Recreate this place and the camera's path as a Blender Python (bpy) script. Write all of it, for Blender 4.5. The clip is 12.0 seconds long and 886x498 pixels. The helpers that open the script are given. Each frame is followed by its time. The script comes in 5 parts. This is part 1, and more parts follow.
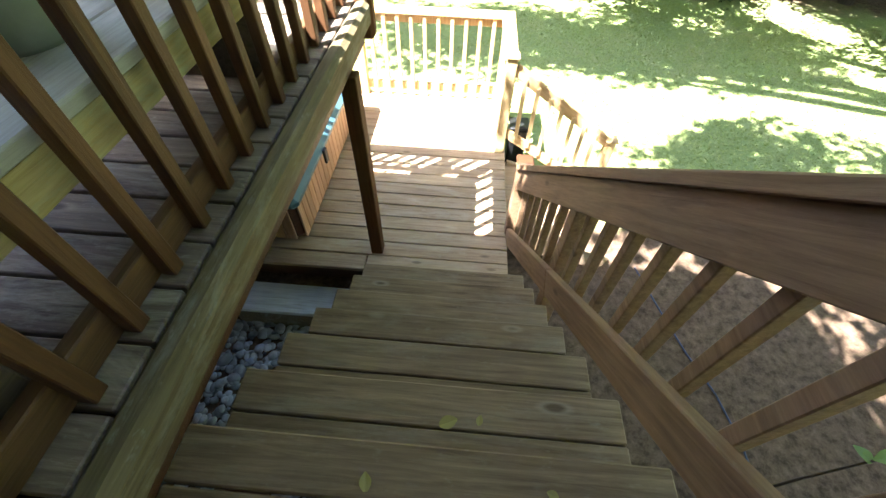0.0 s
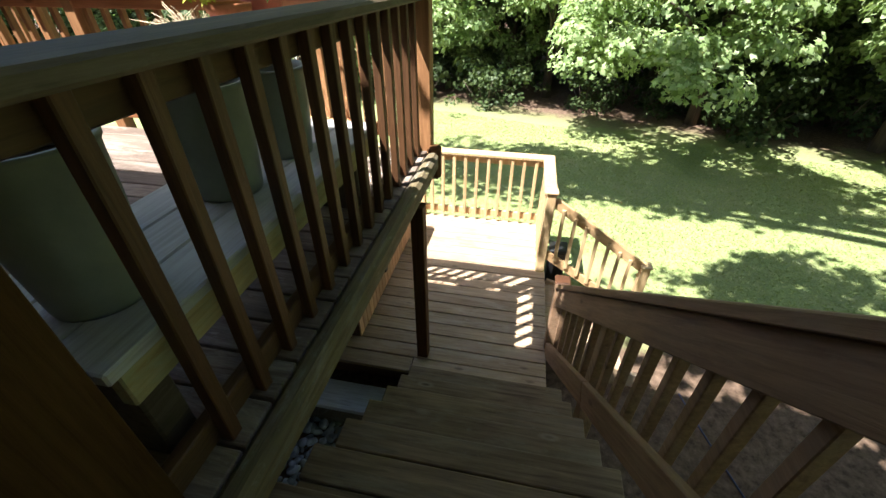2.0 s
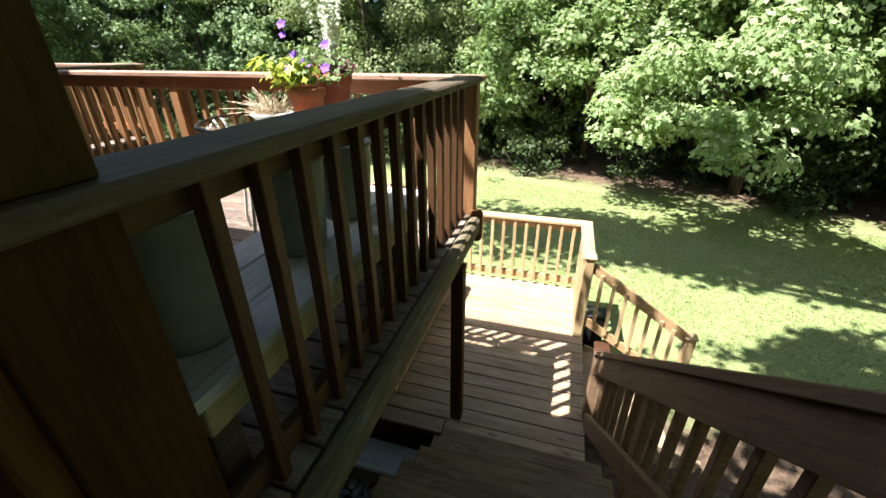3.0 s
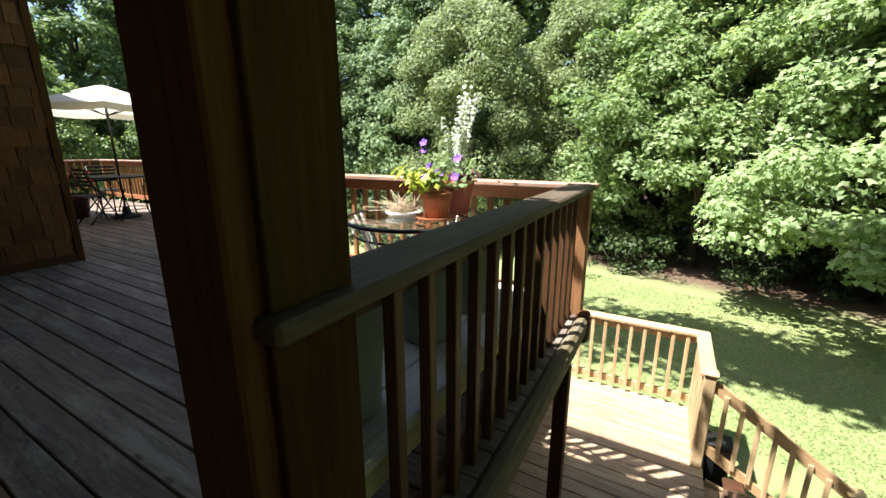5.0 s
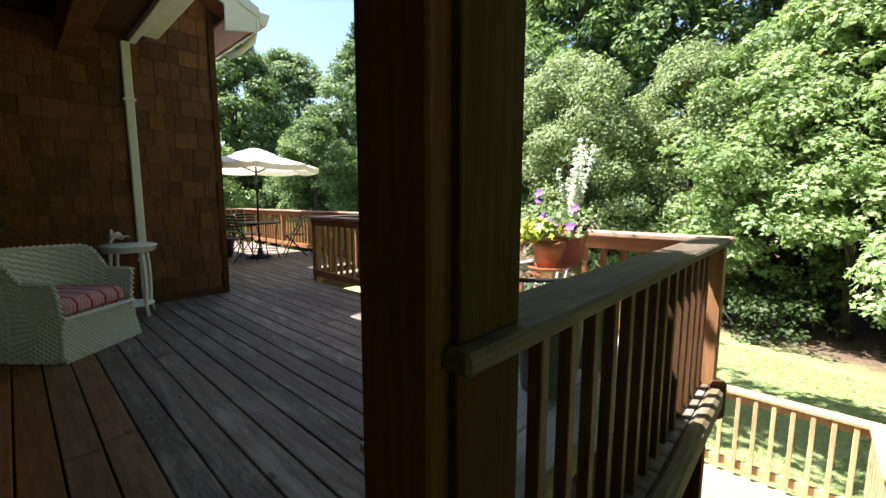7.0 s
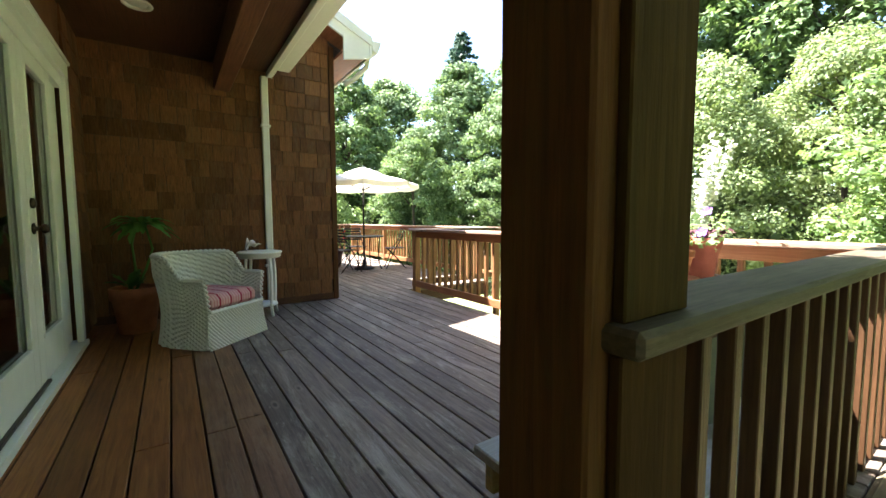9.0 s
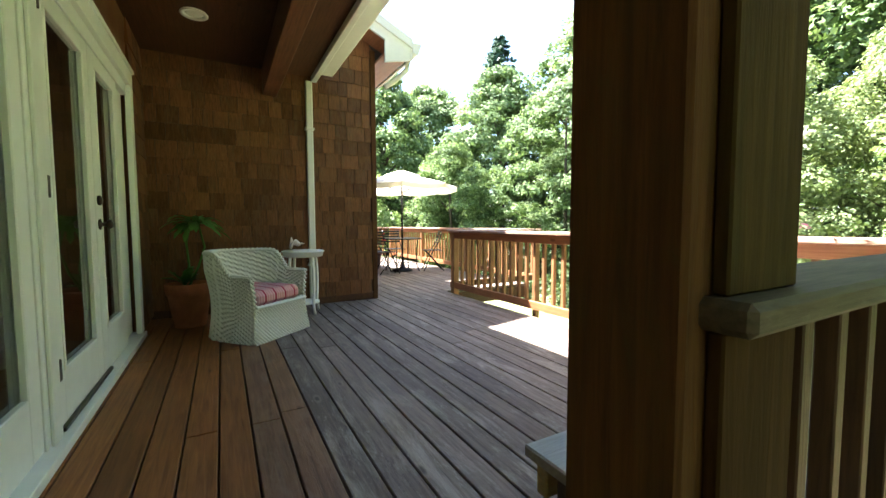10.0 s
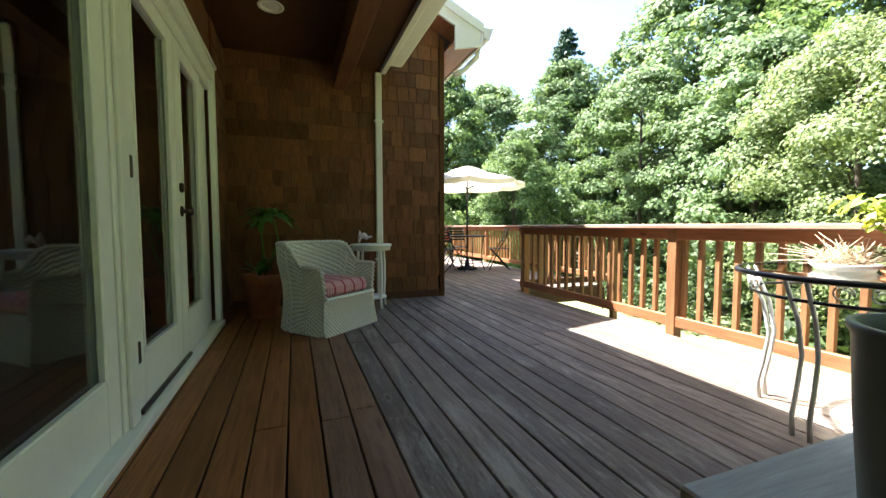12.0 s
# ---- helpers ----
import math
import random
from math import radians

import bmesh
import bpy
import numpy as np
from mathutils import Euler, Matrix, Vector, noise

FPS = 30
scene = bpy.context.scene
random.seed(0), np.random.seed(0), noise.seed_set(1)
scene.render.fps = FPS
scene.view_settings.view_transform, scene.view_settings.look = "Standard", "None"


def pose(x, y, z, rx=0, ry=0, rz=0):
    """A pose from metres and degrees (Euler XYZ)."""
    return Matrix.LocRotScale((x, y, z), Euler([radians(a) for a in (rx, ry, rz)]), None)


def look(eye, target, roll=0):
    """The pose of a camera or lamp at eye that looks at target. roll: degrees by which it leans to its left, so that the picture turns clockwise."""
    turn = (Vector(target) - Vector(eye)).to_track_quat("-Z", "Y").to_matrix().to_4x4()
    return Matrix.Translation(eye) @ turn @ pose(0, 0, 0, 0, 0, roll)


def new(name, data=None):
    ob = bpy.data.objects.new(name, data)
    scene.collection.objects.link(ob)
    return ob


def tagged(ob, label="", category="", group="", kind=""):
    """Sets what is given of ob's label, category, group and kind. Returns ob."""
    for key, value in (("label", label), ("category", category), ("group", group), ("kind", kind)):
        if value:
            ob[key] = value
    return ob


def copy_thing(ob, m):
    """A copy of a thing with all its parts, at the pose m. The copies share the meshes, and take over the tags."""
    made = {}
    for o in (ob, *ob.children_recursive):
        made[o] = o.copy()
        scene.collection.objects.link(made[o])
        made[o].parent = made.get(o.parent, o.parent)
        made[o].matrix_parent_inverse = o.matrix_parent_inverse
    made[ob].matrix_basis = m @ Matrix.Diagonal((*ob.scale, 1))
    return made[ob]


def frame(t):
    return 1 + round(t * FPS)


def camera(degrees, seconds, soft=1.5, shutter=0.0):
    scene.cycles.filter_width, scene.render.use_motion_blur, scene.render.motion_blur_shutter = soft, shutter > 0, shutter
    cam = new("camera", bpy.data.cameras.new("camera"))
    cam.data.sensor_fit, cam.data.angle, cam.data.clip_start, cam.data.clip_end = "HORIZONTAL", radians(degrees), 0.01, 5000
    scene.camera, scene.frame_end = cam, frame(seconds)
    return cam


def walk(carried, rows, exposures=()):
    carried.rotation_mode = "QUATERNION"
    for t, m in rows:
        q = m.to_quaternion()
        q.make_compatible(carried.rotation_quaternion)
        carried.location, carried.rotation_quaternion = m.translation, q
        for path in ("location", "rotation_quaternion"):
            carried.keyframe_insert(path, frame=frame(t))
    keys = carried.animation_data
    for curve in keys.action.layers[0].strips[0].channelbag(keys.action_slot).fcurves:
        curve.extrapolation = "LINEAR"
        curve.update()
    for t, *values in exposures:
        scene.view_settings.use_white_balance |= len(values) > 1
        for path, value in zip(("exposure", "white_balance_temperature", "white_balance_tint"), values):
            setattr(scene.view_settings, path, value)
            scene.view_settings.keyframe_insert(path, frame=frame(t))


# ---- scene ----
cam = camera(95.9, 12.0)
PATH = [
    (0, (0.017, 0.002, 0.812), (-0.055, 1.265, -0.737), 1.8),
    (0.5, (0.02, -0.063, 0.879), (-0.107, 1.284, -0.594), 0.9),
    (1, (0.019, -0.134, 0.936), (-0.166, 1.305, -0.44), 0.4),
    (1.5, (0.007, -0.199, 0.995), (-0.237, 1.327, -0.275), 0.2),
    (2, (-0.004, -0.253, 1.029), (-0.323, 1.355, -0.116), 0.1),
    (2.5, (-0.017, -0.305, 1.068), (-0.429, 1.366, 0.049), -0.1),
    (3, (-0.026, -0.346, 1.09), (-0.543, 1.367, 0.196), -0.3),
    (5, (-0.131, -0.49, 1.173), (-1.092, 1.195, 0.687), -0.1),
    (5.5, (-0.156, -0.52, 1.179), (-1.221, 1.124, 0.774), -0.1),
    (6, (-0.179, -0.546, 1.18), (-1.343, 1.045, 0.842), -0.0),
    (6.5, (-0.199, -0.576, 1.173), (-1.457, 0.954, 0.892), 0.1),
    (7, (-0.228, -0.597, 1.16), (-1.574, 0.863, 0.922), 0.1),
    (9, (-0.317, -0.629, 1.078), (-1.967, 0.491, 0.93), -0.2),
    (9.5, (-0.343, -0.625, 1.047), (-2.047, 0.413, 0.912), -0.3),
    (10, (-0.377, -0.634, 1.022), (-2.123, 0.333, 0.899), -0.2),
    (10.5, (-0.429, -0.631, 0.995), (-2.217, 0.258, 0.877), -0.2),
    (11, (-0.494, -0.631, 0.969), (-2.316, 0.186, 0.853), -0.2),
    (11.5, (-0.562, -0.631, 0.947), (-2.415, 0.121, 0.831), -0.2),
    (12, (-0.65, -0.630, 0.930), (-2.523, 0.066, 0.815), -0.1),
]
walk(cam, [(t, look(eye, target, roll)) for t, eye, target, roll in PATH],
     exposures=[(0, 3.85, 6080, 13), (1, 2.9, 6080, 13), (2, 2.2, 6080, 13), (3, 1.95, 6080, 13), (5, 1.85, 6080, 13), (6.5, 2.05, 6080, 13), (7, 2.2, 6080, 13), (9, 3.3, 6080, 13), (10.5, 3.6, 6080, 13), (11.3, 3.4, 6080, 13), (12, 3.0, 6080, 13)])

# ---- light ----
SUN_SLOPE = (0.41, 0.34)          # shadow shift in x and y for a metre of height
sun_tilt = math.hypot(*SUN_SLOPE)
world = bpy.data.worlds.new("world")
scene.world = world
world.use_nodes = True
wn = world.node_tree
sky = wn.nodes.new("ShaderNodeTexSky")
sky.sky_type = "NISHITA"
sky.sun_disc = False
sky.sun_elevation = math.atan(1 / sun_tilt)
sky.sun_rotation = radians(180) + math.atan2(SUN_SLOPE[0], SUN_SLOPE[1])
sky.air_density, sky.dust_density, sky.ozone_density = 1.0, 1.5, 1.0
wn.nodes["Background"].inputs[1].default_value = 0.075
wn.links.new(sky.outputs[0], wn.nodes["Background"].inputs[0])
sun = new("sun", bpy.data.lights.new("sun", "SUN"))
sun.data.energy, sun.data.angle, sun.data.color = 5.0, radians(0.53), (1.0, 0.95, 0.86)
sun.matrix_world = look((-20 * SUN_SLOPE[0], -20 * SUN_SLOPE[1], 20), (0, 0, 0))

# ---- materials ----


def material(name, rough=0.6, metal=0.0, spec=0.4):
    m = bpy.data.materials.new(name)
    m.use_nodes = True
    b = m.node_tree.nodes["Principled BSDF"]
    b.inputs["Roughness"].default_value = rough
    b.inputs["Metallic"].default_value = metal
    b.inputs["Specular IOR Level"].default_value = spec
    return m, m.node_tree, b


def node(nt, kind, **inputs):
    n = nt.nodes.new(kind)
    for k, v in inputs.items():
        n.inputs[k[2:].replace("_", " ")].default_value = v
    return n


def ramp(nt, src, stops):
    r = nt.nodes.new("ShaderNodeValToRGB")
    while len(r.color_ramp.elements) < len(stops):
        r.color_ramp.elements.new(0.5)
    for e, (p, c) in zip(r.color_ramp.elements, stops):
        e.position = p
        e.color = (*c, 1) if len(c) == 3 else c
    nt.links.new(src, r.inputs[0])
    return r.outputs[0]


def mix(nt, fac, a, b, mode="MIX"):
    n = nt.nodes.new("ShaderNodeMix")
    n.data_type, n.blend_type = "RGBA", mode
    for sock, v in ((n.inputs[0], fac), (n.inputs[6], a), (n.inputs[7], b)):
        if isinstance(v, bpy.types.NodeSocket):
            nt.links.new(v, sock)
        else:
            sock.default_value = v if isinstance(v, (int, float)) else (*v, 1)
    return n.outputs[2]


def math_node(nt, op, a, b):
    n = nt.nodes.new("ShaderNodeMath")
    n.operation = op
    for sock, v in ((n.inputs[0], a), (n.inputs[1], b)):
        if isinstance(v, bpy.types.NodeSocket):
            nt.links.new(v, sock)
        else:
            sock.default_value = v
    return n.outputs[0]


def coords(nt, scale, shift=True):
    """Object coordinates, shifted by a random amount for each object, scaled per axis."""
    tc = nt.nodes.new("ShaderNodeTexCoord")
    out = tc.outputs["Object"]
    if shift:
        info = nt.nodes.new("ShaderNodeObjectInfo")
        mul = nt.nodes.new("ShaderNodeVectorMath")
        mul.operation = "MULTIPLY_ADD"
        comb = nt.nodes.new("ShaderNodeCombineXYZ")
        for k in range(3):
            nt.links.new(math_node(nt, "MULTIPLY", info.outputs["Random"], 37.0 + 11 * k), comb.inputs[k])
        nt.links.new(out, mul.inputs[0])
        mul.inputs[1].default_value = (1, 1, 1)
        nt.links.new(comb.outputs[0], mul.inputs[2])
        out = mul.outputs[0]
    mp = nt.nodes.new("ShaderNodeMapping")
    mp.inputs["Scale"].default_value = scale
    nt.links.new(out, mp.inputs[0])
    return mp.outputs[0]


def noise_tex(nt, vec, scale, detail=5, rough=0.6, distort=0.0):
    n = node(nt, "ShaderNodeTexNoise", i_Scale=scale, i_Detail=detail, i_Roughness=rough, i_Distortion=distort)
    nt.links.new(vec, n.inputs["Vector"])
    return n.outputs[0]


def bump(nt, b, height, strength=0.3, dist=0.01):
    n = node(nt, "ShaderNodeBump", i_Strength=strength, i_Distance=dist)
    nt.links.new(height, n.inputs["Height"])
    nt.links.new(n.outputs[0], b.inputs["Normal"])


def wood(name, dark, light, axis="X", rough=0.65, vary=0.35, stain=None, stain_amount=0.5, grain=1.0, spec=0.3, knots=True, relief=0.55, knot_col=None):
    """Sawn timber: long grain along one axis, blotches, knots, a tone of its own for each piece."""
    m, nt, b = material(name, rough, 0, spec)
    stretch = {"X": (1.2, 22, 22), "Y": (22, 1.2, 22), "Z": (22, 22, 1.2)}[axis]
    knot_s = {"X": (2.6, 7, 7), "Y": (7, 2.6, 7), "Z": (7, 7, 2.6)}[axis]
    fine = noise_tex(nt, coords(nt, stretch), 2.2 * grain, 6, 0.7, 0.6)
    tone = noise_tex(nt, coords(nt, (1, 1, 1)), 2.3, 3, 0.6)
    col = ramp(nt, fine, [(0.25, dark), (0.72, light)])
    info = nt.nodes.new("ShaderNodeObjectInfo")
    v = math_node(nt, "MULTIPLY_ADD", info.outputs["Random"], vary)
    v.node.inputs[2].default_value = 1 - vary * 0.5
    blot = math_node(nt, "MULTIPLY_ADD", tone, 0.7)
    blot.node.inputs[2].default_value = 0.65
    vv = math_node(nt, "MULTIPLY", v, blot)
    col = mix(nt, 1.0, col, vv, "MULTIPLY")
    if stain:
        s2 = noise_tex(nt, coords(nt, {"X": (0.5, 2.2, 2.2), "Y": (2.2, 0.5, 2.2), "Z": (2.2, 2.2, 0.5)}[axis]), 2.6, 8, 0.8, 0.5)
        col = mix(nt, ramp(nt, s2, [(0.5, (0, 0, 0)), (0.68, (stain_amount,) * 3)]), col, stain)
        fleck = noise_tex(nt, coords(nt, {"X": (3, 8, 8), "Y": (8, 3, 8), "Z": (8, 8, 3)}[axis]), 5.0, 4, 0.7)
        col = mix(nt, ramp(nt, fleck, [(0.60, (0, 0, 0)), (0.72, (stain_amount * 0.7,) * 3)]), col, stain)
    if knots:
        vor = node(nt, "ShaderNodeTexVoronoi", i_Scale=0.9)
        nt.links.new(coords(nt, knot_s), vor.inputs["Vector"])
        k = ramp(nt, vor.outputs["Distance"], [(0.05, (1, 1, 1)), (0.12, (0, 0, 0))])
        if knot_col:
            col = mix(nt, math_node(nt, "MULTIPLY", ramp(nt, vor.outputs["Distance"], [(0.06, (0, 0, 0)), (0.10, (1, 1, 1)), (0.17, (0, 0, 0))]), 0.35), col, knot_col)
        col = mix(nt, math_node(nt, "MULTIPLY", k, 0.6), col, tuple(c * 0.35 for c in dark))
    nt.links.new(col, b.inputs["Base Color"])
    bump(nt, b, fine, relief, 0.004)
    return m


def plain(name, col, rough=0.5, metal=0.0, var=0.15, scale=8.0, spec=0.4, relief=0.1):
    m, nt, b = material(name, rough, metal, spec)
    n = noise_tex(nt, coords(nt, (1, 1, 1)), scale, 6, 0.7)
    c = ramp(nt, n, [(0.3, tuple(x * (1 - var) for x in col)), (0.7, tuple(min(1, x * (1 + var)) for x in col))])
    nt.links.new(c, b.inputs["Base Color"])
    if relief:
        bump(nt, b, n, relief, 0.003)
    return m


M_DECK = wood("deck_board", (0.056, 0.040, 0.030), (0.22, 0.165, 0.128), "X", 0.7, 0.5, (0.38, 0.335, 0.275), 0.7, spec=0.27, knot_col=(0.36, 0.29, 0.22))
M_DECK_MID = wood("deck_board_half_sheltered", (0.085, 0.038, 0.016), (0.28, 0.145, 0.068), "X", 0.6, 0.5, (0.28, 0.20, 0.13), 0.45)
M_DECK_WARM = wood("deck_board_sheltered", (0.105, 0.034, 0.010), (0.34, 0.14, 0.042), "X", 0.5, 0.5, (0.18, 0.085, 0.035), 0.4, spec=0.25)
M_TREAD = wood("tread_board", (0.078, 0.048, 0.026), (0.28, 0.19, 0.11), "X", 0.7, 0.3, (0.31, 0.26, 0.19), 0.5, knot_col=(0.46, 0.40, 0.31))
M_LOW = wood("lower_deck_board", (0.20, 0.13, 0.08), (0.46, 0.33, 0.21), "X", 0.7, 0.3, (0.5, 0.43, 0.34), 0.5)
# Same rail timber as the x boards, its colour darkened for shade and weak bounce.
M_RAIL_Y = wood("shaded_rail_timber_y", (0.052, 0.026, 0.012), (0.13, 0.068, 0.03), "Y", 0.55, 0.2)
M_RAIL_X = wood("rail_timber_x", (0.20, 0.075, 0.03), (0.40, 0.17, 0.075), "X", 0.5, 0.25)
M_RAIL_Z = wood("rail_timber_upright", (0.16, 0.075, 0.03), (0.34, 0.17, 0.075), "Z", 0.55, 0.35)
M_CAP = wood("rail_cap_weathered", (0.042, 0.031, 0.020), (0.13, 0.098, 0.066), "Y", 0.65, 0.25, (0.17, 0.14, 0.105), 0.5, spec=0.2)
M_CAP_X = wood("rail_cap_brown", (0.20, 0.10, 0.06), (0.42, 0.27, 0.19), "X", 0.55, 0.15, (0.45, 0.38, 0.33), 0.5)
M_BEAM = wood("mossy_beam", (0.055, 0.042, 0.022), (0.165, 0.13, 0.07), "Y", 0.8, 0.2, (0.24, 0.23, 0.20), 0.7)
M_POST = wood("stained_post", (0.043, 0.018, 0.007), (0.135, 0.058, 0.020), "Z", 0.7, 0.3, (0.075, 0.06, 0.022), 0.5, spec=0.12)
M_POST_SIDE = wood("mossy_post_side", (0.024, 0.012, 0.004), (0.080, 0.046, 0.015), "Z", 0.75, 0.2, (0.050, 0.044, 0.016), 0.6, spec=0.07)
# Lower trim: darker than the shaft, close to the upper trim.
M_POST_LOW = wood("lower_trim_board", (0.030, 0.015, 0.005), (0.085, 0.042, 0.015), "Z", 0.85, 0.2, (0.06, 0.038, 0.013), 0.5, spec=0.06)
M_STAIR_RAIL = wood("stair_rail_timber", (0.12, 0.068, 0.038), (0.295, 0.185, 0.108), "Y", 0.65, 0.2, (0.26, 0.20, 0.14), 0.4)
# Upright rail timber with the shade beside the stairs put into its colour.
M_SIDE_BAL = wood("shaded_baluster", (0.044, 0.020, 0.008), (0.12, 0.056, 0.024), "Z", 0.55, 0.3)
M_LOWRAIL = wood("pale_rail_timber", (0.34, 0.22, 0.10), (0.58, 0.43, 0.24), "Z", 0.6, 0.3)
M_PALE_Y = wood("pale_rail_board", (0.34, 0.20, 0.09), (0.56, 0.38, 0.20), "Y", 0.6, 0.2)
M_GREY_WOOD = wood("grey_plank", (0.25, 0.25, 0.23), (0.5, 0.5, 0.47), "X", 0.8, 0.2)
M_SHINGLE = wood("cedar_shingle", (0.065, 0.026, 0.010), (0.21, 0.092, 0.036), "Z", 0.7, 0.7, (0.16, 0.12, 0.07), 0.4, 1.5, 0.2, False)
M_DARKWOOD = wood("dark_stained_wood", (0.035, 0.014, 0.007), (0.095, 0.04, 0.018), "X", 0.5, 0.3)
M_BROWNBEAM = wood("brown_stained_beam", (0.07, 0.027, 0.012), (0.19, 0.08, 0.036), "X", 0.5, 0.2)
M_WHITE = plain("white_paint", (0.78, 0.79, 0.76), 0.4, 0, 0.05, 5, 0.5, 0.05)
M_FASCIA = plain("cream_fascia_paint", (0.72, 0.72, 0.66), 0.5, 0, 0.06, 4, 0.4, 0.05)
# Near-black colour standing in for the shade under the deck.
M_DARK = plain("under_deck_dark", (0.05, 0.04, 0.03), 0.95, 0, 0.4, 6)


def glass(name, tint=(1, 1, 1), rough=0.0):
    m, nt, b = material(name, rough, 0, 0.5)
    b.inputs["Base Color"].default_value = (*tint, 1)
    b.inputs["Transmission Weight"].default_value = 1.0
    b.inputs["IOR"].default_value = 1.45
    return m


M_GLASS = glass("window_glass", (0.9, 0.95, 0.93))

# ---- mesh helpers ----


def part(name, bm, mat, parent=None, label=""):
    me = bpy.data.meshes.new(name)
    bm.to_mesh(me)
    bm.free()
    ob = new(name, me)
    for mm in (mat if isinstance(mat, (list, tuple)) else [mat]):
        me.materials.append(mm)
    if parent:
        ob.parent = parent
        ob.matrix_parent_inverse = parent.matrix_world.inverted()
    if label:
        ob["label"] = label
    return ob


def thing(name, at, label, category, group="", kind="", turn=0):
    ob = new(name)
    ob.empty_display_size = 0.1
    ob.matrix_world = pose(*at, 0, 0, turn)
    return tagged(ob, label, category, group, kind)


def box(x0, x1, y0, y1, z0, z1, bevel=0.004, bm=None):
    own = bm is None
    b2 = bmesh.new()
    bmesh.ops.create_cube(b2, size=1)
    bmesh.ops.transform(b2, verts=b2.verts, matrix=Matrix.Translation(((x0 + x1) / 2, (y0 + y1) / 2, (z0 + z1) / 2)) @ Matrix.Diagonal((x1 - x0, y1 - y0, z1 - z0, 1)))
    if bevel:
        bmesh.ops.bevel(b2, geom=b2.edges[:], offset=bevel, segments=1, affect="EDGES")
    if own:
        return b2
    tmp = bpy.data.meshes.new("tmp")
    b2.to_mesh(tmp)
    b2.free()
    bm.from_mesh(tmp)
    bpy.data.meshes.remove(tmp)
    return bm


def put(b2, bm):
    tmp = bpy.data.meshes.new("tmp")
    b2.to_mesh(tmp)
    b2.free()
    bm.from_mesh(tmp)
    bpy.data.meshes.remove(tmp)
    return bm


def bar(p, q, w, h, bevel=0.003, up=(0, 0, 1)):
    """A bevelled bar from p to q, w wide and h high across."""
    p, q = Vector(p), Vector(q)
    d = (q - p)
    n = d.normalized()
    side = n.cross(Vector(up))
    if side.length < 1e-4:
        side = n.cross(Vector((0, 1, 0)))
    side.normalize()
    top = side.cross(n)
    bm = box(-w / 2, w / 2, -d.length / 2, d.length / 2, -h / 2, h / 2, bevel)
    m = Matrix((side, n, top)).transposed().to_4x4()
    bmesh.ops.transform(bm, verts=bm.verts, matrix=Matrix.Translation((p + q) / 2) @ m)
    return bm


def bar_part(name, p, q, w, h, mat, parent, bevel=0.004):
    """A straight board from p to q as an object of its own, its length along its own y axis."""
    p, q = Vector(p), Vector(q)
    n = (q - p).normalized()
    side = n.cross(Vector((0, 0, 1))).normalized()
    m = Matrix((side, n, side.cross(n))).transposed().to_4x4()
    ln = (q - p).length
    ob = part(name, box(-w / 2, w / 2, -ln / 2, ln / 2, -h / 2, h / 2, bevel), mat, parent)
    ob.matrix_basis = Matrix.Translation((p + q) / 2) @ m
    return ob


def lathe(profile, segs=24, smooth=True):
    """A turned shape from (radius, height) pairs round the z axis."""
    bm = bmesh.new()
    rings = []
    for r, z in profile:
        rings.append([bm.verts.new((r * math.cos(2 * math.pi * k / segs), r * math.sin(2 * math.pi * k / segs), z)) for k in range(segs)] if r > 1e-5 else [bm.verts.new((0, 0, z))])
    for a, b in zip(rings, rings[1:]):
        for k in range(segs):
            vs = [a[k % len(a)], a[(k + 1) % len(a)], b[(k + 1) % len(b)], b[k % len(b)]]
            vs = list(dict.fromkeys(vs))
            if len(vs) > 2:
                f = bm.faces.new(vs)
                f.smooth = smooth
    return bm


def tube(points, r, segs=8, taper=None):
    """A round tube along points; taper: radius factor at the end."""
    bm = bmesh.new()
    pts = [Vector(p) for p in points]
    rings = []
    ref = Vector((0.31, 0.17, 0.93))
    for i, p in enumerate(pts):
        d = (pts[min(i + 1, len(pts) - 1)] - pts[max(i - 1, 0)]).normalized()
        u = d.cross(ref)
        if u.length < 1e-3:
            u = d.cross(Vector((1, 0, 0)))
        u.normalize()
        v = d.cross(u)
        rr = r * (1 + (taper - 1) * i / (len(pts) - 1)) if taper is not None else r
        rings.append([bm.verts.new(p + rr * (u * math.cos(2 * math.pi * k / segs) + v * math.sin(2 * math.pi * k / segs))) for k in range(segs)])
    for a, b in zip(rings, rings[1:]):
        for k in range(segs):
            bm.faces.new((a[k], a[(k + 1) % segs], b[(k + 1) % segs], b[k])).smooth = True
    bm.faces.new(rings[0][::-1])
    bm.faces.new(rings[-1])
    return bm


def moved(bm, m):
    bmesh.ops.transform(bm, verts=bm.verts, matrix=m)
    return bm


LOW, GROUND = -1.70, -2.20
WALL_Y, WALL_X = -1.33, -5.65
CORNER_Y = 1.23
RAIL_TOP = 0.94
EDGE_X = -0.56

# ---- ground ----


